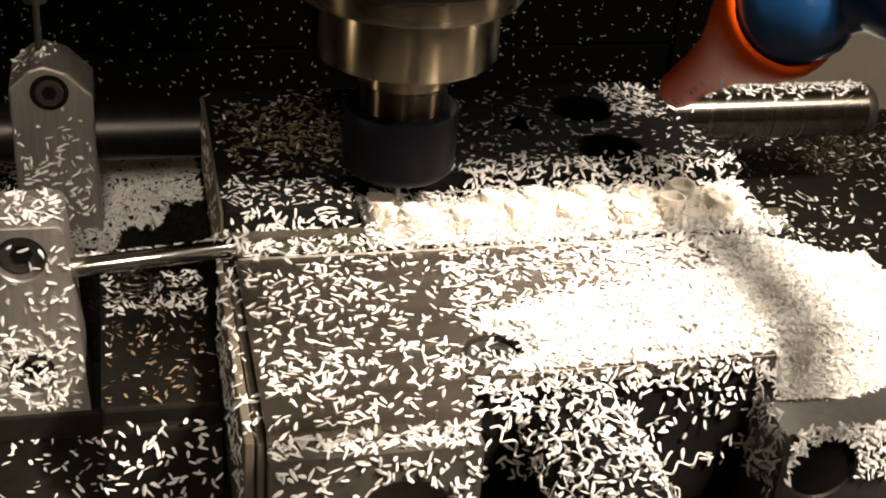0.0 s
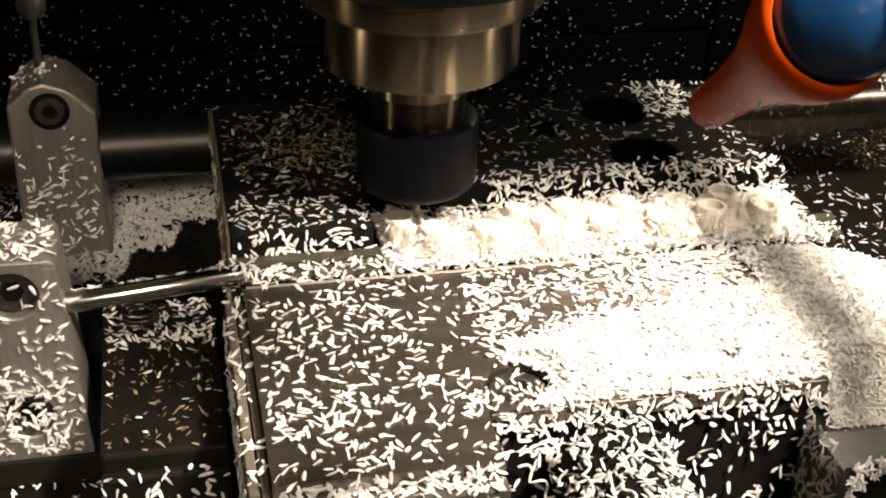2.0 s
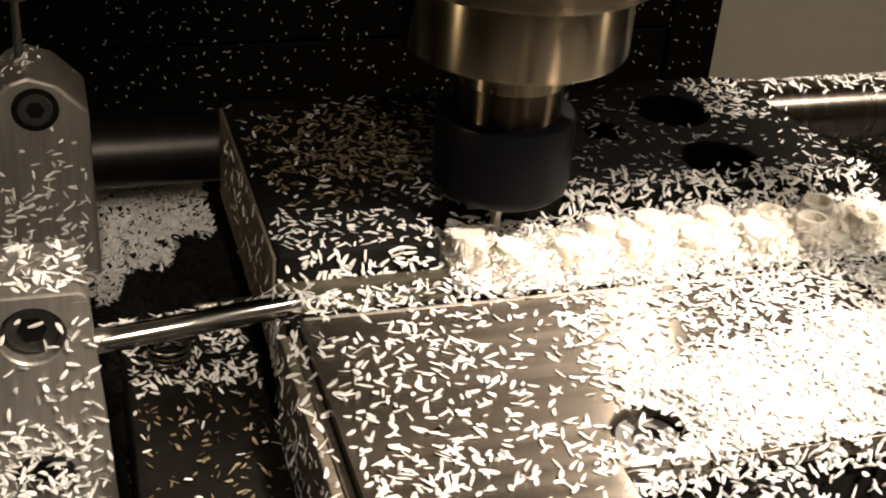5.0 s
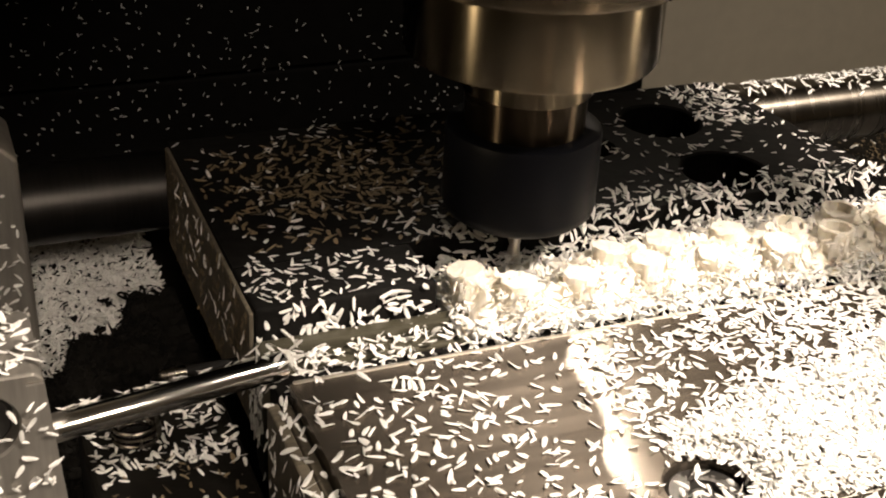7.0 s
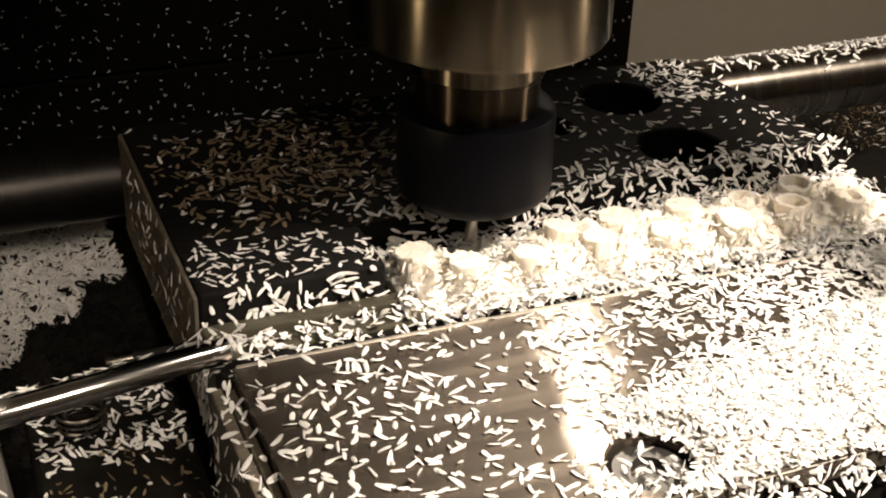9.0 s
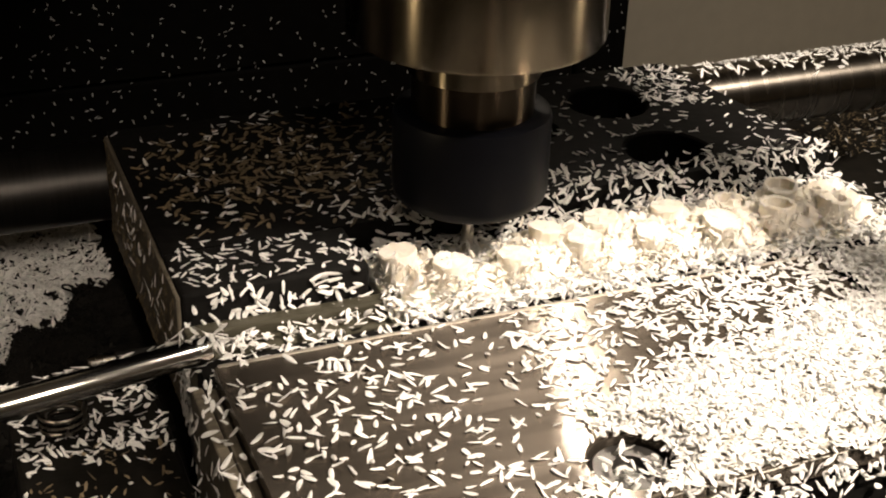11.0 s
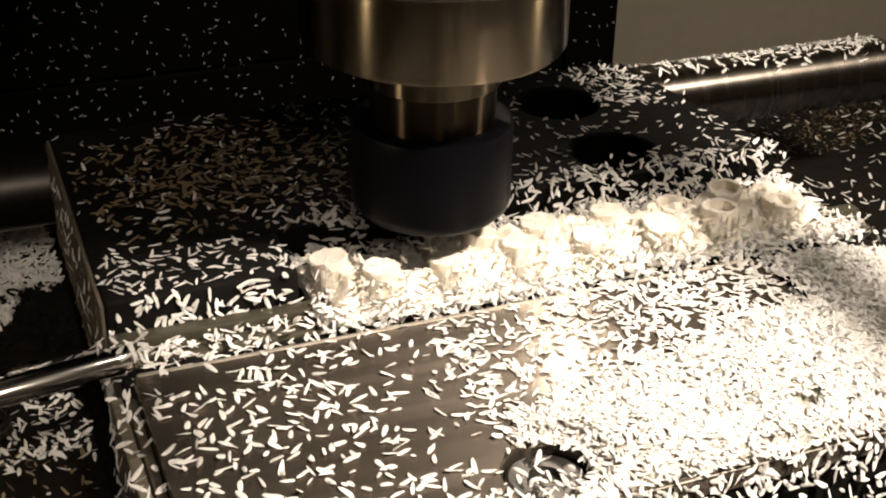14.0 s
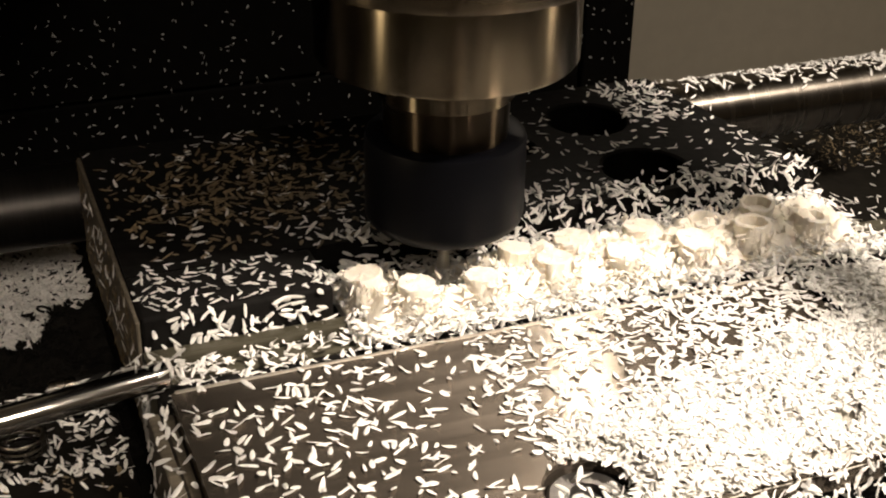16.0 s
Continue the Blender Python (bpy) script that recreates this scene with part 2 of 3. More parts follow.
def chip_shape(n, rng, length=(1.1, 2.15), width=(0.33, 0.66)):
    """Corner points of n curled slivers, lying along x: an array n x 20 x 3 in mm."""
    L = rng.uniform(*length, n) * rng.choice([1, 1, 1, 0.6], n)
    W = rng.uniform(*width, n)
    T = rng.uniform(0.08, 0.2, n)
    bend = rng.uniform(-0.5, 1.0, n) * 0.25
    side = rng.normal(0, 0.09, n)
    shear = rng.uniform(-0.9, 0.9, n)
    out = np.zeros((n, 20, 3))
    for s, (u, w) in enumerate(STATIONS):
        cy, cz = side * (u * u) * L * 1.1, bend * (u * u) * L
        tw = rng.normal(0, 0.25, n)
        for k, (a, b) in enumerate(((-1, -0.2), (0.1, -1), (1, 0.25), (-0.1, 1))):
            out[:, 4 * s + k, 0] = u * L + shear * 0.5 * W * w * a
            out[:, 4 * s + k, 1] = cy + 0.5 * W * w * (a * np.cos(tw) - 0.3 * b * np.sin(tw))
            out[:, 4 * s + k, 2] = cz + 0.5 * T * w * b + 0.5 * W * w * a * np.sin(tw) * 0.6
    return out


CHIP_FACES = [(4 * s + k, 4 * s + (k + 1) % 4, 4 * s + 4 + (k + 1) % 4, 4 * s + 4 + k) for s in range(4) for k in range(4)] + [(3, 2, 1, 0), (16, 17, 18, 19)]


def chips(name, places, normals, label, seed=1, tilt=0.22, size=1.0, lift=0.22, mat=None, parent=None, along=None):
    """One mesh of loose chips that lie at the places (n x 3, mm) on surfaces with the given normals."""
    rng = np.random.default_rng(seed)
    P = np.asarray(places, float)
    n = len(P)
    N = np.broadcast_to(np.asarray(normals, float), (n, 3)).copy()
    N += rng.normal(0, tilt, (n, 3))
    N /= np.linalg.norm(N, axis=1)[:, None]
    A = rng.normal(0, 1, (n, 3)) if along is None else np.asarray(along, float) + rng.normal(0, 0.22, (n, 3))
    X = A - (A * N).sum(1)[:, None] * N
    X /= np.linalg.norm(X, axis=1)[:, None]
    Y = np.cross(N, X)
    V = chip_shape(n, rng) * size
    W = P[:, None] + V[:, :, :1] * X[:, None] + V[:, :, 1:2] * Y[:, None] + (V[:, :, 2:] + lift) * N[:, None]
    faces = (np.array(CHIP_FACES)[None] + 20 * np.arange(n)[:, None, None]).reshape(-1, 4)
    me = bpy.data.meshes.new(name)
    me.from_pydata((W.reshape(-1, 3) * MM).tolist(), [], faces.tolist())
    me.materials.append(mat or M_CHIP)
    ob = new(name, me)
    if parent:
        ob.parent = parent
    return tagged(ob, label, "chips", kind="stuff")


def scatter(n, x0, x1, y0, y1, z, keep=None, rng=RNG):
    """n places on a level rectangle, thinned by keep(x, y) in 0..1."""
    p = np.stack([rng.uniform(x0, x1, n), rng.uniform(y0, y1, n), np.full(n, float(z))], 1)
    if keep is not None:
        p = p[rng.uniform(0, 1, n) < keep(p[:, 0], p[:, 1])]
    return p


def scatter_x(n, x, y0, y1, z0, z1, rng=RNG):
    return np.stack([np.full(n, float(x)), rng.uniform(y0, y1, n), rng.uniform(z0, z1, n)], 1)


def scatter_y(n, x0, x1, y, z0, z1, rng=RNG):
    return np.stack([rng.uniform(x0, x1, n), np.full(n, float(y)), rng.uniform(z0, z1, n)], 1)


def heap(name, x0, x1, y0, y1, height, mat, label, step=0.8, parent=None):
    """A mound with an uneven surface; height(x, y) in mm."""
    nx, ny = int((x1 - x0) / step) + 1, int((y1 - y0) / step) + 1
    bm = bmesh.new()
    grid = [[bm.verts.new((x, y, height(x, y))) for y in np.linspace(y0, y1, ny)] for x in np.linspace(x0, x1, nx)]
    for i in range(nx - 1):
        for j in range(ny - 1):
            bm.faces.new((grid[i][j], grid[i + 1][j], grid[i + 1][j + 1], grid[i][j + 1]))
    ob = part(name, bm, mat, parent, smooth=True)
    return tagged(ob, label, "chips", kind="stuff")


def smoothstep(a, b, v):
    t = np.clip((v - a) / (b - a), 0, 1)
    return t * t * (3 - 2 * t)


# ---- room and machine bed ----
def setting(name, bm, mat, label):
    return tagged(part(name, bm, mat), label, "structure", kind="structure")


setting("floor", box(-900, 900, -900, 900, -200, -180, 0), M_ROOM, "dim workshop bench top under the machine")
setting("ceiling", box(-900, 900, -900, 900, 1000, 1020, 0), M_ROOM, "plain dim ceiling")
setting("wall_back", box(-900, 900, 400, 420, -180, 1000, 0), M_WALL, "beige painted wall behind the machine")
setting("wall_left", box(-920, -900, -900, 900, -180, 1000, 0), M_ROOM, "plain dim side wall")
setting("wall_right", box(900, 920, -900, 900, -180, 1000, 0), M_ROOM, "plain dim side wall")
setting("wall_front", box(-900, 900, -920, -900, -180, 1000, 0), M_ROOM, "plain dim wall facing the machine")

panel = thing("machine_column", -100, 306, -180, "black machine column panel with seams and stuck white chips", "machine")
for nm, b in (("lower_panel", (-320, 202, 300, 312, 0, 94.4)), ("upper_panel", (-320, 202, 300, 312, 95.6, 600)), ("stile", (203, 223, 299, 312, 0, 600)), ("backing", (-320, 222, 312, 330, 0, 600))):
    x0, x1, y0, y1, z0, z1 = b
    part(nm, box(x0 + 100, x1 + 100, y0 - 306, y1 - 306, z0, z1, 0.8), M_PANEL, panel)

bed = thing("machine_bed", 20, 0, -180, "dark oily cast iron machine bed strewn with chips", "machine")
part("bed_slab", box(-170, 190, -120, 108, 120, 153, 1.5), M_BASE, bed)
part("bed_plinth", box(-150, 170, -105, 95, 0, 120, 2), M_BASE, bed)


# ---- guide shafts and their supports ----
rod = thing("guide_shaft", 0, 63, -6.5, "polished round steel guide shaft running through the black block", "shaft")
part("shaft_body", turned([(5.8, 30), (5.8, 141.5)], 72, "x"), M_ROD, rod, smooth=True)
# same shaft, with its dimness towards the left put into the colour
part("dim_shaft_length", turned([(5.0, -75), (5.8, -74.2), (5.8, 30)], 72, "x"), M_ROD_DIM, rod, "left length of the shaft, coloured dark to hold back its highlight", True)
part("shaft_end", turned([(5.8, 141.5), (5.8, 143.0), (5.2, 144), (1.2, 144), (1.0, 142.5)], 72, "x"), M_DARKSTEEL, rod, "chamfered shaft end", True)

thin = thing("thin_rod", -0.5, 2.0, 1.1, "bright round steel rod from the support into the block", "rod")
part("rod_body", turned([(1.3, -26), (1.5, -25.7), (1.5, 0.4), (1.2, 0.7)], 40, "x"), M_PIN, thin, smooth=True)
thin.rotation_euler = (0, radians(0.9), radians(10.4))
pin = thing("short_pin", 0, 13, -5, "short bright steel pin under the block edge", "pin")
part("pin_body", turned([(0.7, -8.5), (0.7, -2.5)], 16, "x"), M_BLACK, pin, smooth=True)
part("pin_tip", turned([(0.6, -11.5), (0.8, -11.2), (0.8, -8.5)], 16, "x"), M_ROD, pin, "bright pin tip", True)


def socket_screw(parent, x, y, z, r):
    """A socket head screw that looks towards the viewer, with a hexagon recess."""
    s = part("screw_head", turned([(r * 0.55, 0), (r * 0.55, -0.2), (r * 0.9, -0.2), (r, 0.2), (r, 2.4)], 32, "y", (x, y, z)), M_DARKSTEEL, parent, "dark socket screw head", True)
    bm = turned([(r * 0.5, -0.25), (r * 0.5, 0.0)], 6, "y", (x, y, z))
    part("hex_socket", bm, M_PANEL, s)
    return s


def front_hole(outline_box, holes, bevel=0):
    """holed() turned so that its top looks towards the viewer (-y)."""
    x0, x1, z0, z1, y0, y1 = outline_box
    bm = holed(x0, x1, z0, z1, -y1, -y0, [(cx, cz, r, d) for cx, cz, r, d in holes])
    bmesh.ops.transform(bm, matrix=Matrix(((1, 0, 0, 0), (0, 0, -1, 0), (0, 1, 0, 0), (0, 0, 0, 1))), verts=bm.verts)
    return bm


back_support = thing("shaft_support", -29.4, 64, -27, "tall grey aluminium shaft support with peaked top and screw", "bracket", "shaft supports")
part("post", prism([(-7, 0), (8.4, 0), (8.0, 30.4), (3.4, 35.0), (-0.6, 36.4), (-3.2, 35.6), (-7, 32.2)], -7, 7, 0.5), M_BAR, back_support)
part("screw_washer", turned([(3.5, -0.15), (3.5, 0.3)], 32, "y", (0.2, -7.0, 31.2)), M_PANEL, back_support, "dark ring round the screw")
socket_screw(back_support, 0.2, -7.2, 31.2, 2.7)
part("oiler_pin", turned([(0.9, 34), (0.7, 38), (0.6, 45), (1.9, 45.5), (2.5, 46.6), (2.5, 50.5), (1.7, 52)], 20, "z", (-1.5, 2, 0)), M_DARKSTEEL, back_support, "thin upright pin with a small knob", True)

front_support = thing("shaft_support", -31, 0.5, -22, "short grey aluminium support holding the thin rod", "bracket", "shaft supports")
post = front_hole((-7.5, 5.8, 0, 31.6, -7, 5), [(-0.4, 7.4, 3.6, 3), (-0.4, 27.6, 3.6, 3)])
for v in post.verts:
    if v.co.x > 5:
        v.co.x += 2.2 * (1 - v.co.z / 31.6)
part("post", post, M_BAR, front_support)
part("cap_top", prism([(-7.5, 31.65), (5.8, 31.65), (5.6, 32.3), (4.9, 32.8), (-7, 32.8)], -6.8, 5, 0.3), M_BAR, front_support)
part("foot", box(-8.5, 9.5, -7.5, 6, -4.95, -0.05, 0.4), M_BASE, front_support, "dark oily foot")
socket_screw(front_support, -0.4, -5.4, 27.6, 3.2)
socket_screw(front_support, -0.4, -5.4, 7.4, 3.2)

left_base = thing("side_step", -12.5, -8, -27, "low dark step beside the block, sprinkled with chips", "step")
part("step_body", box(-8.5, 8.3, -15, 22, 0, 17, 0.6), M_BASE, left_base)
part("step_lip", box(-8.5, 8.3, -17, -15.1, 0, 14.5, 0.5), M_BASE, left_base)

coil = thing("coil_spring", -15.2, 8.3, -10, "small bright coil spring on a round boss beside the block", "spring")
part("boss", turned([(1.9, 0), (1.9, 0.8), (1.7, 1.0)], 32), M_BLACK, coil, smooth=True)
part("wire", tube([(2.5 * math.cos(a), 2.5 * math.sin(a), 0.5 + 0.85 * a / 6.283) for a in np.linspace(0, 6.283 * 3, 90)], 0.3, 8), M_ROD, coil, smooth=True)

# ---- black block with ledge ----
block = thing("vise_block", 45, 38, -27, "black steel block with drilled holes, dusted with white chips", "vise")
part("front_left", box(-46, -24, -27.5, -17.45, 14, 30.2, 0.4), M_BLACK, block)
top_bm = holed(-46, 48, -17.4, 20, 14, 30.2, [(26, -10, 6, 9), (26, 8, 6, 9), (11.5, 2, 3.2, 6)])
for v in top_bm.verts:
    if v.co.x > 47:
        v.co.x -= 0.14 * (v.co.y + 19)
part("block_top", top_bm, M_BLACK, block)
part("ledge", box(-46.5, 53, -32.5, -29.6, 10, 24.9, 0.3), M_LEDGE, block, "narrow dull olive step along the block")
part("ledge_back", box(-46.2, 53, -29.55, -27.55, 10, 26.2, 0.3), M_LEDGE, block, "raised dull olive strip along the block")
part("jaw", box(-45.8, 53, -37.5, -32.55, 10, 24.6, 0.4), M_BLACK, block, "black jaw in the groove beside the plate")
part("flank", box(-46.6, -46.05, -27.2, 19.6, 14.2, 29.7, 0.2), M_SIDE, block, "dust-streaked grey flank of the block")
part("work_seat", box(-23.9, 48, -27.5, -17.45, 10, 24.4, 0.3), M_BLACK, block)
part("saddle", box(-40, 40, -27, 30, 0, 13.95, 0.8), M_BASE, block)

# ---- steel front plate ----
plate = thing("clamping_plate", 37, -20, -27, "brushed steel clamping plate half buried in white chips", "plate")
part("plate_left", holed(-37, -8.5, -24.5, 20, 13, 27, []), M_PLATE, plate)
part("plate_right", holed(-8.5, 39, -14.5, 20, 24.2, 27, [(-3.0, -9.0, 4.3, 2.2), (26.5, -8.0, 2.0, 2.2)]), M_PLATE, plate)
part("front_face", front_hole((-37, -8.5, 0, 24.6, -27.2, -24.5), [(-18.8, 12.6, 6.8, 2.2)]), M_FACE, plate, "grey front face with a dark round bore")
part("plate_edge", box(-36.6, 38.6, 19.75, 20.4, 25.5, 27.12, 0.22), M_EDGE, plate, "bright chamfered rear edge")
part("plate_foot", box(-36, -8.6, -14.4, 19.5, 0, 12.9, 0.5), M_BLACK, plate)
part("plate_web", box(-8.4, 38.6, -14.2, 19.5, 0, 24.1, 0.4), M_BLACK, plate, "black underside of the plate")
part("side_strip", box(-39.8, -38.5, -24, 19, 0, 25.6, 0.25), M_SIDE, plate, "dusty grey side strip")
part("inner_strip", box(-38.2, -37.15, -24, 19, 0, 25.2, 0.25), M_SIDE, plate, "dusty grey inner strip")
sc = part("plate_screw", turned([(4.0, 0), (4.0, 1.0), (3.7, 1.3), (1.9, 1.3), (1.8, 0.4)], 32, "z", (-3.0, -9.0, 24.8)), M_DARKSTEEL, plate, "dark countersunk screw", True)

front_foot = thing("clamp_handle", 45, -36, -27, "round dark handle under a mound of chips", "handle")
part("grip", turned([(6.5, -40), (7.6, -39), (7.6, -0.5), (6.8, 0)], 40, "y", (0, 0, 17)), M_BLACK, front_foot, smooth=True)
part("grip_rest", box(-5, 5, -38, -2, 0, 10.2, 0.5), M_BLACK, front_foot)

bracket = thing("end_bracket", 92, -20, -27, "grey end bracket with a round bore, buried in chips", "bracket")
part("bracket_face", front_hole((-18, 20, 0, 20, -26, 20), [(-11.5, 14.2, 5.4, 6)]), M_DARKSTEEL, bracket)
part("bore_bush", turned([(5.3, 0), (5.3, 4), (4.3, 4), (4.3, 0.2)], 32, "y", (-11.5, -25.6, 14.2)), M_BLACK, bracket, "dark bush in the bore", True)

# ---- workpiece ----
work = thing("workpiece", 58, 10.5, -2.6, "white plastic strip milled into two rows of round pegs", "workpiece")
part("strip", box(-35.5, 34, -4.9, 8.3, 0.1, 1.6, 0.25), M_WORK, work)
prng = random.Random(3)
web = bmesh.new()
cols, rows_n = 116, 20
top = []
for i in range(cols + 1):
    line = []
    for j in range(rows_n + 1):
        u, v = i / cols, j / rows_n
        edge = min(1.0, 2.6 * v, 6 * (1 - v), 25 * u, 25 * (1 - u))
        x, y = -34 + 67.5 * u, -5.9 + 10.6 * v
        n1, n2 = noise.noise(Vector((x * 0.45, y * 0.45, 2))), noise.noise(Vector((x * 1.7, y * 1.7, 7)))
        line.append(web.verts.new((x + 0.3 * n2, y + 0.3 * n1, 1.4 + edge * (3.5 + 1.2 * n1 + 0.9 * n2) * (1 - 0.8 * math.exp(-((x + 23) / 4.5) ** 2 - ((y - 2.5) / 3.5) ** 2)))))
    top.append(line)
for i in range(cols):
    for j in range(rows_n):
        web.faces.new((top[i][j], top[i + 1][j], top[i + 1][j + 1], top[i][j + 1]))
rim = [top[i][0] for i in range(cols + 1)] + [top[cols][j] for j in range(1, rows_n + 1)] + [top[i][rows_n] for i in range(cols - 1, -1, -1)] + [top[0][j] for j in range(rows_n - 1, 0, -1)]
low = [web.verts.new((v.co.x, v.co.y, 1.0)) for v in rim]
for i in range(len(rim)):
    j = (i + 1) % len(rim)
    web.faces.new((rim[i], rim[j], low[j], low[i]))
web.faces.new(low)
part("web", web, M_WORK, work, "rough milled plastic left between the pegs", True)


def peg_mesh(r, h, cup, rough):
    """A milled peg that widens to a flat or hollow top, with a ragged rim and flank."""
    bm = bmesh.new()
    prof = [(r * 0.98, 0), (r * 0.86, h * 0.35), (r * 0.9, h * 0.65), (r, h - 0.2), (r - 0.12, h)]
    prof += [(r * 0.78, h - 0.05), (r * 0.72, h - cup)] if cup else [(r * 0.55, h - 0.12), (r * 0.2, h - 0.05)]
    turned(prof, 26, bm=bm)
    for v in bm.verts:
        v.co += Vector((prng.uniform(-rough, rough), prng.uniform(-rough, rough), prng.uniform(-rough, rough)))
    return bm


def fin_mesh(r, h):
    """A shaggy shaving that stands on a peg's flank, thin and torn at the top."""
    bm = bmesh.new()
    w, lean, n = prng.uniform(0.5, 1.1), prng.uniform(0.2, 0.9), 4
    rows2 = []
    for k in range(n + 1):
        u = k / n
        half = w * (1 - 0.75 * u) * 0.5 + 0.06
        out = r * 0.95 + lean * math.sin(u * 2.4) + prng.uniform(-0.08, 0.08)
        skew = prng.uniform(-0.15, 0.15) + 0.4 * lean * u
        rows2.append([bm.verts.new((out + d, skew + s * half, h * u)) for s, d in ((-1, 0), (1, 0), (1, 0.1), (-1, 0.1))])
    for a, b in zip(rows2, rows2[1:]):
        for k in range(4):
            bm.faces.new((a[k], a[(k + 1) % 4], b[(k + 1) % 4], b[k]))
    bm.faces.new(rows2[0]), bm.faces.new(rows2[-1])
    return bm


pegs = [(x, 12.0) for x in (26.0, 43.7, 53.0, 62.0, 71.0, 79.5)] + [(x, 7.8) for x in (30.0, 38.8, 47.6, 57.0, 66.0, 74.6, 83.6)]
for i, (x, y) in enumerate(pegs):
    h = 4.9 + prng.uniform(-0.9, 0.3) + (0.5 if x < 28 else 0)
    p = part("peg", peg_mesh(prng.uniform(2.0, 2.5), h, 1.3 if x > 69 else 0, 0.13), M_WORK, work, smooth=True)
    p.location = ((x - 58 + prng.uniform(-0.6, 0.6)) * MM, (y - 10.5 + prng.uniform(-0.5, 0.5)) * MM, 1.3 * MM)
    p.rotation_euler = (prng.uniform(-0.12, 0.12), prng.uniform(-0.12, 0.12), 0)
    for k in range(13 if x > 35 else 3):
        fin = part("shaving", fin_mesh(2.2, h * prng.uniform(0.45, 0.95)), M_WORK, p)
        fin.rotation_euler = (0, 0, prng.uniform(0, 6.28))

# ---- spindle ----
spindle = thing("spindle", 28.6, 16.9, 0, "turned steel milling spindle with black collet nut and cutter", "spindle")
part("nose", turned([(14.0, 27.3), (14.7, 27.45), (15.0, 27.9), (15.0, 37.4)], 96), M_NOSE, spindle, "bright turned steel nose", True)
part("collar", turned([(14.7, 37.4), (17.8, 37.5), (18.4, 38.2), (18.9, 42.2), (18.2, 42.6)], 96), M_FLANGE, spindle, "dark bronze-toned collar", True)
part("flange", turned([(18.3, 42.6), (22.0, 43), (22.6, 44), (22.6, 60), (22, 60.5)], 96), M_BLACK, spindle, smooth=True)
part("quill", turned([(30, 60.5), (31, 61.5), (31, 110)], 96), M_BLACK, spindle, smooth=True)
shaft = part("shaft", turned([(7.2, 16), (7.4, 22.7)], 64), M_SHAFT, spindle, "dark turned shaft above the collet nut", True)
part("shaft_ring", turned([(7.4, 22.7), (7.9, 22.8), (7.9, 27.6)], 64), M_NOSE, shaft, "bright ring on the shaft", True)
nut = part("collet_nut", turned([(2.4, 6.6), (6.8, 6.42), (8.6, 6.6), (9.3, 7.3), (9.5, 8.2), (9.5, 17.2), (9.35, 17.8), (9.0, 18.0), (7.55, 17.9)], 64), M_NUT, shaft, "matt black collet nut", True)
tool = bmesh.new()
rings = []
for s in range(26):
    z = -1.2 + s * 0.36
    tw = s * 0.35
    ring = []
    for k in range(16):
        a = 2 * math.pi * k / 16
        r = 0.85 if z > 5 else 0.80 - 0.28 * max(0, math.cos(2 * (a - tw))) ** 3
        ring.append(tool.verts.new((r * math.cos(a), r * math.sin(a), z)))
    rings.append(ring)
for a, b in zip(rings, rings[1:]):
    for k in range(16):
        tool.faces.new((a[k], a[(k + 1) % 16], b[(k + 1) % 16], b[k]))
tool.faces.new(rings[0]), tool.faces.new(rings[-1])
part("end_mill", tool, M_TOOL, shaft, "slim fluted steel end mill", True)

head = thing("milling_overarm", 35, 150, 110, "black machine head over the spindle", "machine")
part("head_casting", box(-56, 82, -203, -90, 0.1, 120, 4), M_BLACK, head)
part("head_neck", box(-56, 56, -89.9, 146, 0.1, 120, 4), M_BLACK, head)


# ---- coolant hoses ----
def frame_along(d):
    z = Vector(d).normalized()
    return z.to_track_quat("Z", "Y").to_matrix().to_4x4()


def nozzle_bm():
    outer = [(1.5, 0), (1.9, 0.3), (2.2, 6.4), (2.8, 11.5), (4.0, 16.0), (5.0, 19.0), (5.45, 21.5), (5.4, 22.6), (5.15, 23.2), (4.85, 23.4)]
    inner = [(4.6, 23.1), (4.5, 22.4), (4.2, 19.5), (2.9, 15.0)]
    return turned(outer + inner, 48)


def segment_bm():
    return turned([(2.5, -2.0), (4.4, -0.6), (4.75, 1.4), (4.3, 3.8), (3.4, 5.0), (3.5, 6.0), (4.9, 7.6), (5.4, 9.0), (5.4, 11.0), (5.1, 11.4), (4.4, 11.2)], 40)


def hose(tip, direction, points):
    ob = thing("coolant_hose", *tip, "segmented blue coolant hose with an orange nozzle", "hose", "coolant hoses")
    m = frame_along(direction)
    bm = nozzle_bm()
    bmesh.ops.transform(bm, matrix=m, verts=bm.verts)
    part("nozzle", bm, M_ORANGE, ob, "glossy orange tapered nozzle", True)
    base = Vector(direction).normalized() * 22.4
    bm = turned([(4.45 * math.sin(q), 4.45 * -math.cos(q)) for q in np.linspace(0.2, 2.9, 18)], 40)
    bmesh.ops.transform(bm, matrix=Matrix.Translation(base) @ m, verts=bm.verts)
    part("ball_joint", bm, M_BLUE, ob, "glossy blue ball joint", True)
    stops = [base] + [Vector(p) - Vector(tip) for p in points]
    n = 0
    pos, d = base.copy(), (Vector(direction).normalized() * 0.55 + Vector((0.75, 0.05, 0.1))).normalized()
    target = 1
    while target < len(stops) and n < 40:
        bm = segment_bm()
        bmesh.ops.transform(bm, matrix=Matrix.Translation(pos) @ frame_along(d), verts=bm.verts)
        part("hose_segment", bm, M_BLUE, ob, smooth=True)
        pos = pos + d * 9.6
        want = (stops[target] - pos)
        if want.length < 9:
            target += 1
            continue
        d = (d * 0.38 + want.normalized() * 0.62).normalized()
        n += 1
    return ob


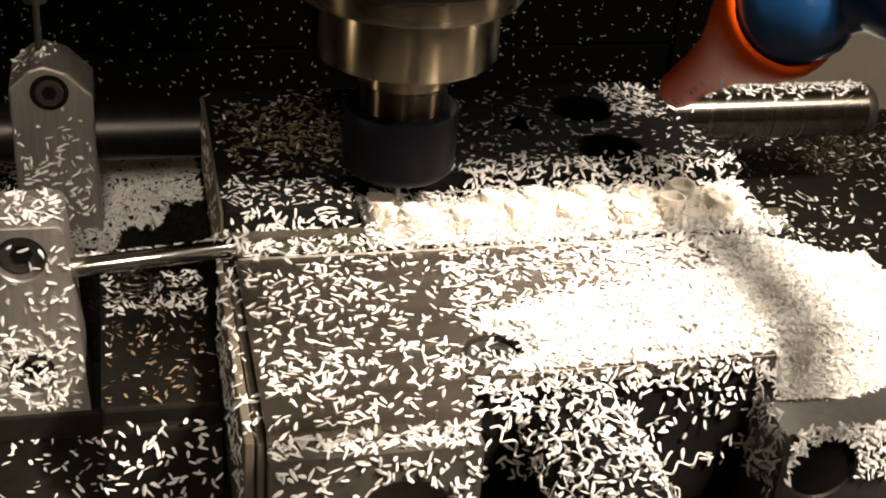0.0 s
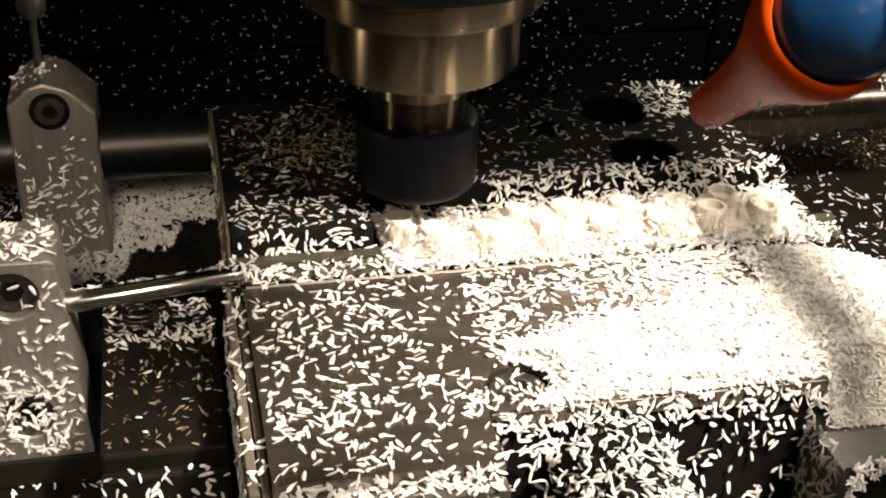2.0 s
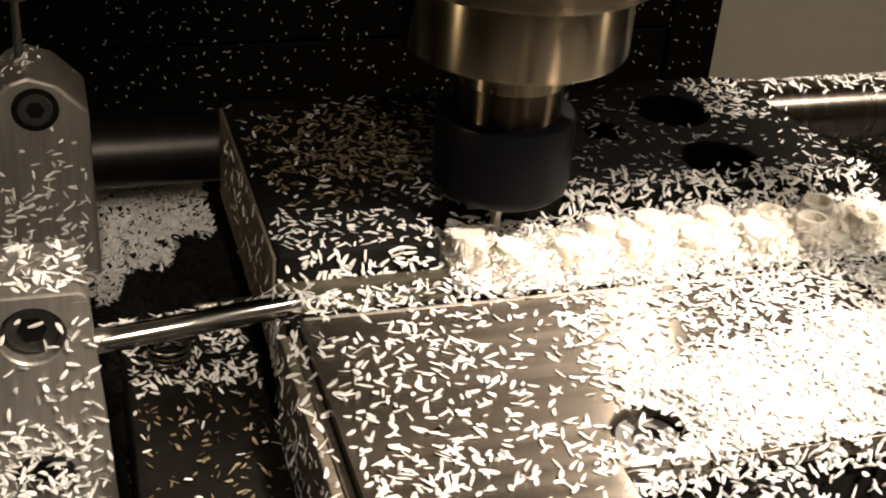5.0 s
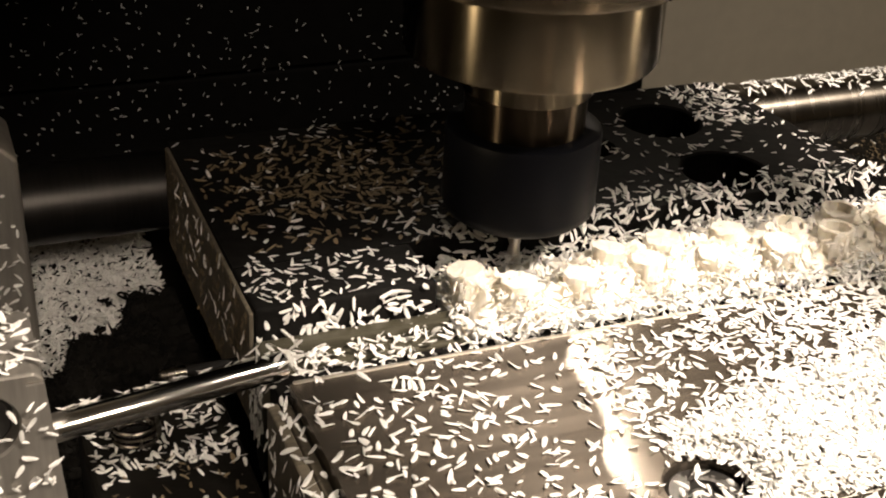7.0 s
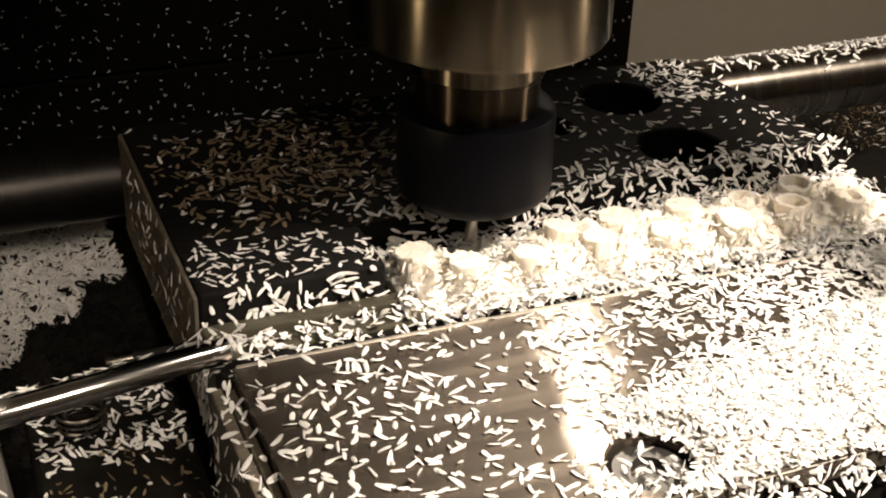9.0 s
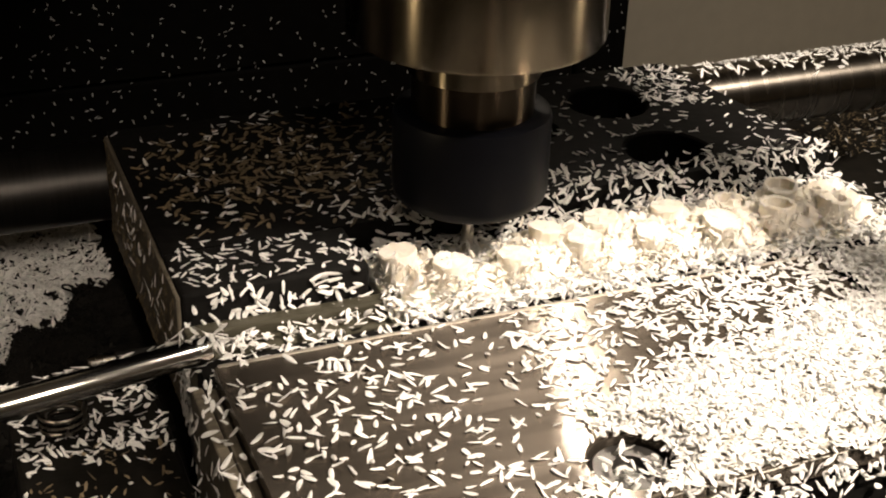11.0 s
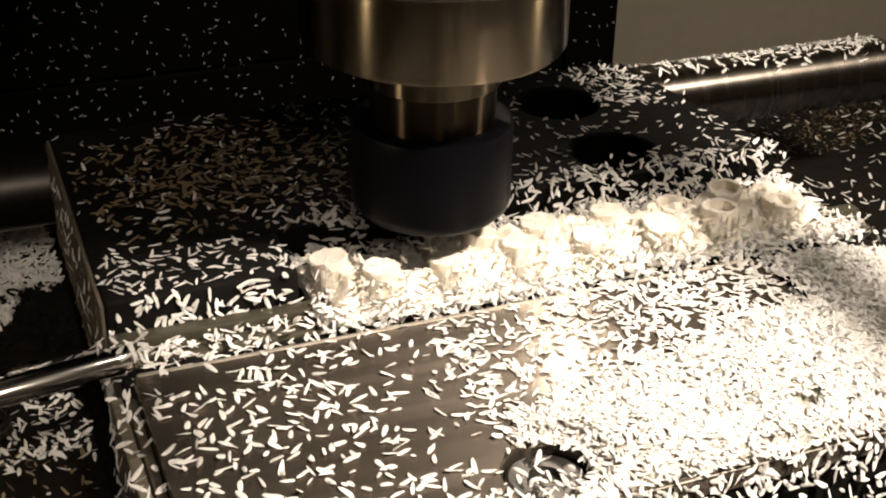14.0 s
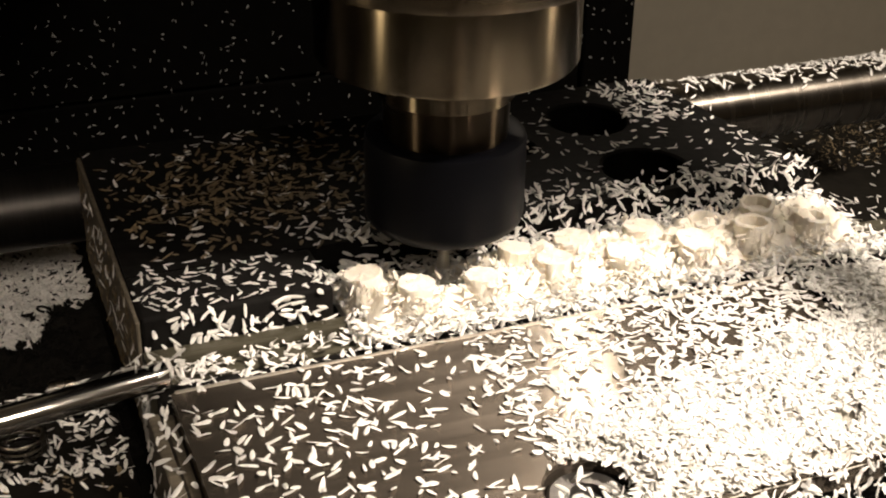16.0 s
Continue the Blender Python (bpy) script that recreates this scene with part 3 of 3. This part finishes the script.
hose((38.2, -66.2, 56.2), (0.02, -0.77, 0.64), [(64, -91, 74), (93, -91, 80), (105, -74, 88), (107, -46, 95), (103, -30, 104), (98, -20, 112)])
hose((40.3, -51.2, 65.5), (0.12, -0.12, 0.98), [(43, -48, 92), (44, -40, 112)])

# ---- chips: loose white shavings, surface by surface ----
UP = (0, 0, 1)


def patchy(x, y, s=0.12, a=0.35, b=0.65):
    v = 0.5 + 0.25 * (np.sin(x * s * 2.1 + 1.3 * np.sin(y * s * 1.7)) + np.sin(y * s * 2.9 + 1.1 * np.cos(x * s * 2.3)))
    return np.clip((v - a) / (b - a), 0.5, 1)


def heap_line(x):
    return -20.5 + (x - 32) * 0.25


def plate_height(x, y):
    k = float(smoothstep(0, 6, heap_line(x) - y + 1.5) * smoothstep(30, 38, x) * smoothstep(0, 2.5, y + 35))
    k *= float(smoothstep(4.0, 7.5, math.hypot(x - 34, y + 29)) * smoothstep(0.9, 3.2, math.hypot(x - 63.5, y + 28)))
    return 0.02 - 4 * (1 - float(smoothstep(3.5, 5.2, math.hypot(x - 34, y + 29)))) + k * (1.3 + 0.7 * noise.noise(Vector((x * 0.12, y * 0.12, 0))) + 0.35 * noise.noise(Vector((x * 0.6, y * 0.6, 3)))) - 0.6 * (1 - k)


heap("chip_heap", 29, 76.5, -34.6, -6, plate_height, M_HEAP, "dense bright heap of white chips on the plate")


def right_height(x, y):
    top = 0.4 - 6.5 * float(smoothstep(84, 112, x)) - 0.10 * max(0.0, -28 - y) * 8
    edge = float(smoothstep(0, 7, y + 46) * smoothstep(0, 9, 112.5 - x) * smoothstep(0, 5, 3.5 - y))
    return -7 + edge * (7 + top) + 0.7 * noise.noise(Vector((x * 0.1, y * 0.1, 5))) * edge + 0.3 * noise.noise(Vector((x * 0.7, y * 0.7, 1)))


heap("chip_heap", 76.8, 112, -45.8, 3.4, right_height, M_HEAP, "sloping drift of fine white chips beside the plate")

pl = scatter(2300, 0.5, 36, -44, -0.3, 0.0, lambda x, y: 0.5 * patchy(x, y) * (1 - 0.35 * smoothstep(-6, 0, y)))
pl = pl[(RNG.uniform(0, 1, len(pl)) < 0.55) | (pl[:, 0] < 23) | (pl[:, 0] > 32) | (pl[:, 1] > -3) | (pl[:, 1] < -30)]
pl = pl[(pl[:, 0] - 34) ** 2 + (pl[:, 1] + 29) ** 2 > 20]
pl2 = scatter(4800, 30, 76, -34, -0.3, 0.0, lambda x, y: (0.22 + 0.33 * smoothstep(34, 62, x)) * smoothstep(30, 35, x))
pl3 = scatter(8500, 30, 76, -34.4, -7, 0.0, lambda x, y: smoothstep(-2, 4, heap_line(x) - y) * smoothstep(31, 36, x))
pl3 = pl3[((pl3[:, 0] - 34) ** 2 + (pl3[:, 1] + 29) ** 2 > 19) & ((pl3[:, 0] - 63.5) ** 2 + (pl3[:, 1] + 28) ** 2 > 3.2)]
pl2 = pl2[((pl2[:, 0] - 34) ** 2 + (pl2[:, 1] + 29) ** 2 > 20) & ((pl2[:, 0] - 63.5) ** 2 + (pl2[:, 1] + 28) ** 2 > 3.6)]
pl3[:, 2] = [max(plate_height(x, y), 0) + 0.1 for x, y in pl3[:, :2]]
chips("plate_chips", np.concatenate([pl, pl2]), UP, "loose white plastic chips scattered over the steel plate", 11)
chips("plate_heap_chips", pl3, UP, "loose white plastic chips piled on the plate", 12, 0.45)
rh = scatter(8400, 76, 112, -46, 3.4, 0.0)
rh[:, 2] = [right_height(x, y) + 0.05 for x, y in rh[:, :2]]
chips("drift_chips", rh, UP, "fine white plastic chips on the sloping drift", 13, 0.5, 0.8)

lg = scatter(1900, -1, 97, 5.4, 10.6, -2.4, lambda x, y: 0.38 + 0.4 * smoothstep(15, 30, x))
lg[:, 2] += RNG.uniform(0, 1.2, len(lg))
gr = scatter(1300, 2, 97, 0.2, 5.4, -2.5)
gr[:, 2] += RNG.uniform(-3, 1.5, len(gr))
st = scatter(3000, 22, 93, 1, 20, -0.9)
st[:, 2] += RNG.uniform(0, 1.3, len(st))
chips("ledge_chips", np.concatenate([lg, gr]), UP, "white chips along the step and groove", 14, 0.4)
chips("workpiece_chips", st, UP, "white chips packed round the milled pegs", 15, 0.6)
fp = []
for x, y in pegs:
    n = 130
    a, r, z = RNG.uniform(0, 6.28, n), RNG.uniform(2.2, 3.9, n), RNG.uniform(-0.8, 3.2, n)
    fp.append(np.stack([x + r * np.cos(a), y + r * np.sin(a), np.where(r < 2.6, np.minimum(z, 2.6), z)], 1))
chips("peg_fluff", np.concatenate(fp), (0, -0.5, 0.6), "cream plastic fluff clinging round the pegs", 40, 0.9, 0.75, 0.0, M_WORK)
bt = scatter(4000, -0.8, 92.5, 10.8, 57.5, 3.2, lambda x, y: (x < 92.5 - 0.14 * (y - 19)) * np.where(x < 48, 1 - 0.5 * smoothstep(20, 30, y), 0.75) * (0.30 + 0.55 * (1 - smoothstep(11, 24, y))) * (1 - 0.35 * smoothstep(30, 60, y)) * ((y > 20.7) | (x < 21)) * ((x - 71) ** 2 + (y - 28) ** 2 > 36) * ((x - 71) ** 2 + (y - 46) ** 2 > 36))
chips("block_chips", bt, UP, "white chips strewn over the black block", 16, 0.22, 0.8)
br = scatter(330, 21, 93, 20.7, 26.5, 3.2, lambda x, y: 1 - smoothstep(21, 26, y))
br[:, 2] += RNG.uniform(0, 1.0, len(br))
bk = scatter(540, 24, 93, 16, 21, 0.0)
bk = bk[(bk[:, 0] - 36) ** 2 + (bk[:, 1] - 18) ** 2 > 20]
bk[:, 2] = -0.9 + 4.2 * smoothstep(16.8, 20.6, bk[:, 1]) + RNG.uniform(-0.2, 0.5, len(bk))
chips("bank_chips", bk, (0, -0.7, 0.7), "white chips banked against the block front", 35, 0.5)
chips("block_edge_chips", br, UP, "white chips crowding the block edge", 17, 0.5)
yb = scatter(1800, 0, 54, 20, 57, 3.2, lambda x, y: np.exp(-((x - 20) / 20) ** 2 - ((y - 39) / 12) ** 2))
chips("stained_chips", yb, UP, "brown chips on the black block, thickest towards the rear left", 18, 0.2, mat=M_SWARF)
fa = scatter_y(70, -0.8, 21, 10.4, -1.5, 3)
chips("face_chips", fa, (0, -1, 0.3), "white chips clinging to the block front", 31, 0.3)
fk = np.concatenate([scatter_x(300, -1.65, 11, 57, -12, 3), scatter_x(60, -1.65, 11, 20, -10, 2)])
chips("flank_chips", fk, (-1, 0, 0), "dusty chips streaking down the block's flank", 43, 0.2, 0.65, 0.1, M_SWARF, along=(0, 0, 1))
lf = np.concatenate([scatter_x(50, -1.65, 11, 50, -9, 3), scatter_x(190, -2.9, -44, -1, -16, -1.4), scatter_x(60, -1.6, 5, 10.5, -12, -3)])
chips("side_chips", lf, (-1, 0, 0), "chips clinging to the block's side", 19, 0.25, along=(0, 0, 1))
ed = scatter(60, -2.8, -0.2, -43, -1, -1.4)
chips("strip_chips", ed, UP, "white chips on the narrow side strip", 20, 0.4)

rt = RNG.uniform(0.02, 0.95, 26)
chips("rod_chips", np.stack([-0.5 - 24.5 * rt, 2.0 - 4.5 * rt + 0.9, 1.1 + 0.4 * rt + 1.15], 1), (0, 0.6, 0.8), "white chips lying along the thin rod", 44, 0.3, along=(1, 0.18, 0))
rs = scatter(60, -3.2, 2.2, 0.6, 4.6, -1.6)
rs[:, 2] += RNG.uniform(0, 4.4, len(rs))
chips("rod_end_chips", rs, UP, "white chips packed round the rod's end", 41, 0.7)
fs = scatter(110, 0.5, 28, -47.0, -44.7, -2.3)
chips("front_step_chips", fs, UP, "white chips on the front step of the plate", 33, 0.35)


def swarf_line(x):
    return 49 + 0.9 * (x + 23) + 7 * noise.noise(Vector((x * 0.22, 3, 1))) + 2.5 * noise.noise(Vector((x * 0.9, 5, 2)))


def bed_height(x, y):
    return -26.9 + 2.2 * abs(noise.noise(Vector((x * 0.13, y * 0.13, 8)))) + 0.8 * noise.noise(Vector((x * 0.6, y * 0.6, 2)))


fb = scatter(6500, -34, -1, 48, 107, -26.6)
fb = np.array([(x, y, bed_height(x, y) + RNG.uniform(0, 0.8)) for x, y, _ in fb if y > swarf_line(x) + RNG.normal(0, 2.0)])
chips("bed_back_chips", fb, UP, "thick white chips behind the supports", 34, 0.55, 1.1)


def mound_height(x, y):
    edge = float(smoothstep(0, 12, swarf_line(x) + 2 - y) * smoothstep(0, 8, y - 8) * smoothstep(0, 6, x + 27.5))
    return -27.2 + edge * (4.6 + 0.06 * (x + 24) + 2.2 * noise.noise(Vector((x * 0.16, y * 0.16, 4))) + 0.9 * noise.noise(Vector((x * 0.7, y * 0.7, 9))))


# mound of dark swarf; the shadow it lies in is coloured in
heap("swarf_mound", -27, -1.2, 8, 79, mound_height, M_SHADED_SWARF, "mound of dark fluffy swarf beside the block, blackened for shade", 0.6)
wire = bmesh.new()
tube([(-10 + 2.2 * math.cos(a) + 0.9 * a, 57 + 1.6 * math.sin(a), -21.5 + 1.6 * math.sin(0.5 * a)) for a in np.linspace(0.6, 3.6, 26)], 0.2, 8, wire)
tagged(part("wire_curl", wire, M_BLACK, smooth=True), "loose curled end of black wire in the swarf", "wire")
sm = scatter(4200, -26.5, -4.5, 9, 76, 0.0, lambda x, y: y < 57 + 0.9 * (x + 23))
sm[:, 2] = [mound_height(x, y) for x, y in sm[:, :2]]
chips("mound_swarf", sm, UP, "dark swarf flakes on the mound, blackened for shade", 45, 0.9, 0.8, mat=M_SHADED_SWARF)
fl = scatter(3200, -75, -3, 20, 105, -26.8, lambda x, y: (0.35 + 0.65 * smoothstep(50, 64, y)) * np.where((x > -27) & (y < 82), 0.0, 1.0))
fl2 = scatter(3300, -75, -4, -80, 20, -26.8, lambda x, y: 0.55 * patchy(x, y))
sd = scatter(130, -20.5, -4.5, -23, 4, -9.8)
chips("step_swarf", sd, UP, "small brown chips on the dark side step", 42, 0.5, 0.65, mat=M_SWARF)
sp = scatter(640, -20.5, -4.5, -23, 13.5, -9.8, lambda x, y: 0.05 + 0.95 * smoothstep(-1, 4, y))
chips("step_chips", sp, UP, "white chips on the dark side step", 32, 0.4, 0.85)
fl3 = scatter(4600, 93, 200, 5, 105, -26.8, lambda x, y: 0.4 * patchy(x, y))
du = scatter(2600, 108, 190, 72, 106, -26.9, lambda x, y: patchy(x, y, 0.06, 0.3, 0.8) ** 2)
chips("bed_dust", du, UP, "fine grey-brown dust and crumbs on the machine bed", 46, 0.5, 0.55, mat=M_SWARF)
fl4 = scatter(700, 5, 74, -75, -36, -26.8)
chips("bed_chips", np.concatenate([fl, fl2, fl3, fl4]), UP, "white chips lying thick on the machine bed", 21, 0.35)
ff = np.concatenate([scatter_y(80, -21, -4.5, -25.1, -26, -11), scatter_y(240, 29, 75, -34.6, -20, -0.5), scatter_y(120, 29, 75, -34.6, -4, -0.2), scatter_y(170, 1, 28, -47.3, -16, -3.0), scatter_y(90, 1, 28, -44.6, -2.2, -0.2), scatter_y(1000, 74.5, 111, -46.3, -15, -5.0)])
ff = ff[((ff[:, 0] - 80.5) ** 2 + (ff[:, 2] + 12.8) ** 2 > 30) & ((ff[:, 0] - 18.2) ** 2 + (ff[:, 2] + 14.4) ** 2 > 50)]
chips("front_chips", ff, (0, -1, 0.4), "white chips clinging to the dark front faces", 22, 0.35)
ga = RNG.uniform(-1.5, 1.5, 900)
gy = RNG.uniform(-76, -36, 900)
gn = np.stack([np.sin(ga), 0 * ga, np.cos(ga)], 1)
chips("handle_chips", np.stack([45 + 7.7 * np.sin(ga), gy, -10 + 7.7 * np.cos(ga)], 1) + gn * RNG.uniform(0, 0.8, 900)[:, None], gn, "white chips heaped on the round handle", 23, 0.6)

b2 = np.concatenate([scatter_y(110, -38, -24.6, -6.6, -21, 8), scatter_y(150, -38, -24, -6.6, -21, -6)])
chips("front_support_chips", b2, (0, -1, 0), "white chips stuck on the support's face", 24, 0.3)
b2t = scatter(110, -38, -25.5, -6.0, 5.2, 10.9)
chips("front_support_top_chips", b2t, UP, "white chips on top of the support", 25, 0.5)
b1 = np.concatenate([scatter_y(30, -35.8, -22.2, 56.9, -15, 2), scatter_y(110, -35.8, -22.2, 56.9, -27, -9)])
chips("back_support_chips", b1, (0, -1, 0), "white chips stuck on the tall support", 26, 0.3)
b1t = scatter(170, -35.5, -22.5, 57.5, 70.5, 6.0)
b1t[:, 2] = 9.3 - np.abs(b1t[:, 0] + 30.3) * 0.75 + RNG.uniform(0, 0.8, len(b1t))
chips("back_support_top_chips", b1t, UP, "white chips on the peaked top", 27, 0.5)
ra = RNG.normal(0.1, 0.35, 330)
rx = 92 + 50 * RNG.uniform(0, 1, 330) ** 0.6
rn = np.stack([0 * ra, np.sin(ra), np.cos(ra)], 1)
chips("shaft_chips", np.stack([rx, 63 + 5.8 * rn[:, 1], -6.5 + 5.8 * rn[:, 2]], 1), rn, "white chips along the top of the shaft", 28, 0.3)
hb = np.concatenate([scatter(70, 66, 76, 23, 33, -5.6), scatter(60, 66, 76, 41, 51, -5.6)])
chips("bolt_hole_chips", hb[np.minimum((hb[:, 0] - 71) ** 2 + (hb[:, 1] - 28) ** 2, (hb[:, 0] - 71) ** 2 + (hb[:, 1] - 46) ** 2) < 26], UP, "white chips fallen into the bolt holes", 38, 0.4)
bs = scatter_x(150, 73.9, -45, -35, -20, -5)
chips("bracket_side_chips", bs, (-1, 0, 0.2), "white chips on the bracket side", 39, 0.4)
rc = scatter(130, 77, 87, 42, 57, 3.2)
chips("block_corner_chips", rc, UP, "white chips at the block's rear corner", 29, 0.4)
pc = np.concatenate([scatter_y(4600, -250, 222, 298.8, -170, -5), scatter_y(1500, -250, 222, 298.8, -5, 60)])
pc = pc[RNG.uniform(0, 1, len(pc)) < 0.95 * patchy(pc[:, 0], pc[:, 2], 0.05, 0.3, 0.8)]
chips("panel_chips", pc, (0, -1, 0), "tiny white chips stuck to the black panel", 30, 0.2, 0.75)
hc = scatter(45, 31, 37, -32, -26, -2.0)
hc = hc[(hc[:, 0] - 34) ** 2 + (hc[:, 1] + 29) ** 2 < 12]
hc[:, 2] += RNG.uniform(0.6, 2.0, len(hc))
chips("screw_hole_chips", hc, UP, "white chips caught in the screw hole", 36, 0.6)
na = RNG.uniform(0.8, 4.8, 110)
nh = RNG.uniform(0, 1, 110) ** 1.2 * 18
axis = np.array([0.02, -0.77, 0.64]) / np.linalg.norm([0.02, -0.77, 0.64])
e1 = np.cross(axis, (0, 0, 1.0))
e1 /= np.linalg.norm(e1)
e2 = np.cross(axis, e1)
nn = np.cos(na)[:, None] * e1 + np.sin(na)[:, None] * e2
nr = 1.9 + 0.9 * smoothstep(4, 11, nh) + 2.2 * smoothstep(10, 17, nh)
chips("nozzle_chips", np.array([38.2, -66.2, 56.2]) + nh[:, None] * axis + nn * nr[:, None], nn, "white chips stuck to the orange nozzle", 37, 0.3, 0.5, 0.1)

bm = bmesh.new()
crng = random.Random(5)
for _ in range(22):
    p = Vector((crng.uniform(34, 52), crng.uniform(-58, -36.5), 0))
    p.z = -10 + math.sqrt(max(0.0, 64 - (p.x - 45) ** 2)) + 0.6 if abs(p.x - 45) < 7.5 else crng.uniform(-14, -4)
    d, s, ph = Vector((crng.uniform(-0.7, 0.7), crng.uniform(-1, 0.1), crng.uniform(-0.9, 0.2))).normalized(), crng.uniform(0.4, 0.8), crng.uniform(0, 6)
    n = d.orthogonal().normalized()
    m = d.cross(n)
    pts = [p + d * (k * 0.35) + n * s * math.sin(k * 0.75 + ph) + m * s * 0.6 * math.cos(k * 0.75 + ph) for k in range(crng.randint(12, 26))]
    tube(pts, crng.uniform(0.12, 0.22), 5, bm)
tagged(part("curly_shavings", bm, M_CHIP, smooth=True), "long curly white plastic shavings over the handle", "shavings", kind="stuff")

# a few chips in the air, thrown by the cutter and landing on the plate and block
flying = []
frng = random.Random(11)
for i in range(14):
    bm = bmesh.new()
    v = [bm.verts.new(p) for p in chip_shape(1, np.random.default_rng(100 + i))[0]]
    for fc in CHIP_FACES:
        bm.faces.new([v[k] for k in fc])
    flying.append(tagged(part("flying_chip", bm, M_CHIP), "white plastic chip thrown off by the cutter", "chip", "flying chips"))


# ---- movement ----
SPINDLE = [(0, 28.5, 17.0), (0.5, 28.2, 17.2), (1, 28.7, 16.8), (1.5, 28.5, 16.8), (2, 28.6, 17.2), (2.5, 28.9, 17.2), (3, 29.1, 17.6),
           (3.5, 29.0, 17.7), (4, 29.2, 17.8), (4.5, 30.2, 18.3), (5.5, 32.4, 19.0), (7, 34.6, 19.0), (7.5, 34.2, 19.8), (8, 34.5, 18.6), (8.5, 34.4, 19.4),
           (9, 35.0, 18.2), (10.2, 35.8, 17.4), (11.5, 36.2, 16.9), (12, 36.4, 16.6), (12.5, 36.7, 15.8), (13, 36.4, 14.9), (13.5, 39.8, 12.3), (14, 38.6, 14.5),
           (14.5, 37.8, 15.2), (15, 38.9, 15.1), (15.5, 37.6, 15.5), (16, 36.5, 15.9)]


def motions():
    walk(spindle, [(t, pose((x + 0.1) * MM, y * MM, 0.4 * MM)) for t, x, y in SPINDLE])
    walk(shaft, [(k / 10, pose(0, 0, 0, 0, 0, 80 * k)) for k in range(161)])
    for i, ob in enumerate(flying):
        t0 = 0.6 + i * 1.05
        x0, y0 = 30 + 0.5 * i, 13.5
        a = frng.uniform(0, 6.28)
        far = frng.uniform(14, 34)
        x1, y1 = x0 + far * math.cos(a), y0 + far * 0.8 * math.sin(a)
        z1 = 3.4 if y1 > 10.5 else 0.3 if y1 < 0 and y1 > -33 and x1 > 0 else -2.0
        z1 = z1 + 1.2 if x1 < 0 else z1
        rows = [(0.0, pose(x0 * MM, y0 * MM, 0)), (t0, pose(x0 * MM, y0 * MM, 0))]
        for k in range(1, 7):
            u = k / 6
            z = z1 * u + 22 * u * (1 - u)
            rows.append((t0 + 0.3 * u, pose((x0 + (x1 - x0) * u) * MM, (y0 + (y1 - y0) * u) * MM, z * MM, 60 * math.sin(6.28 * u), 40 * math.sin(12.5 * u), 70 * u)))
        rows.append((16.0, rows[-1][1]))
        walk(ob, rows)


motions()
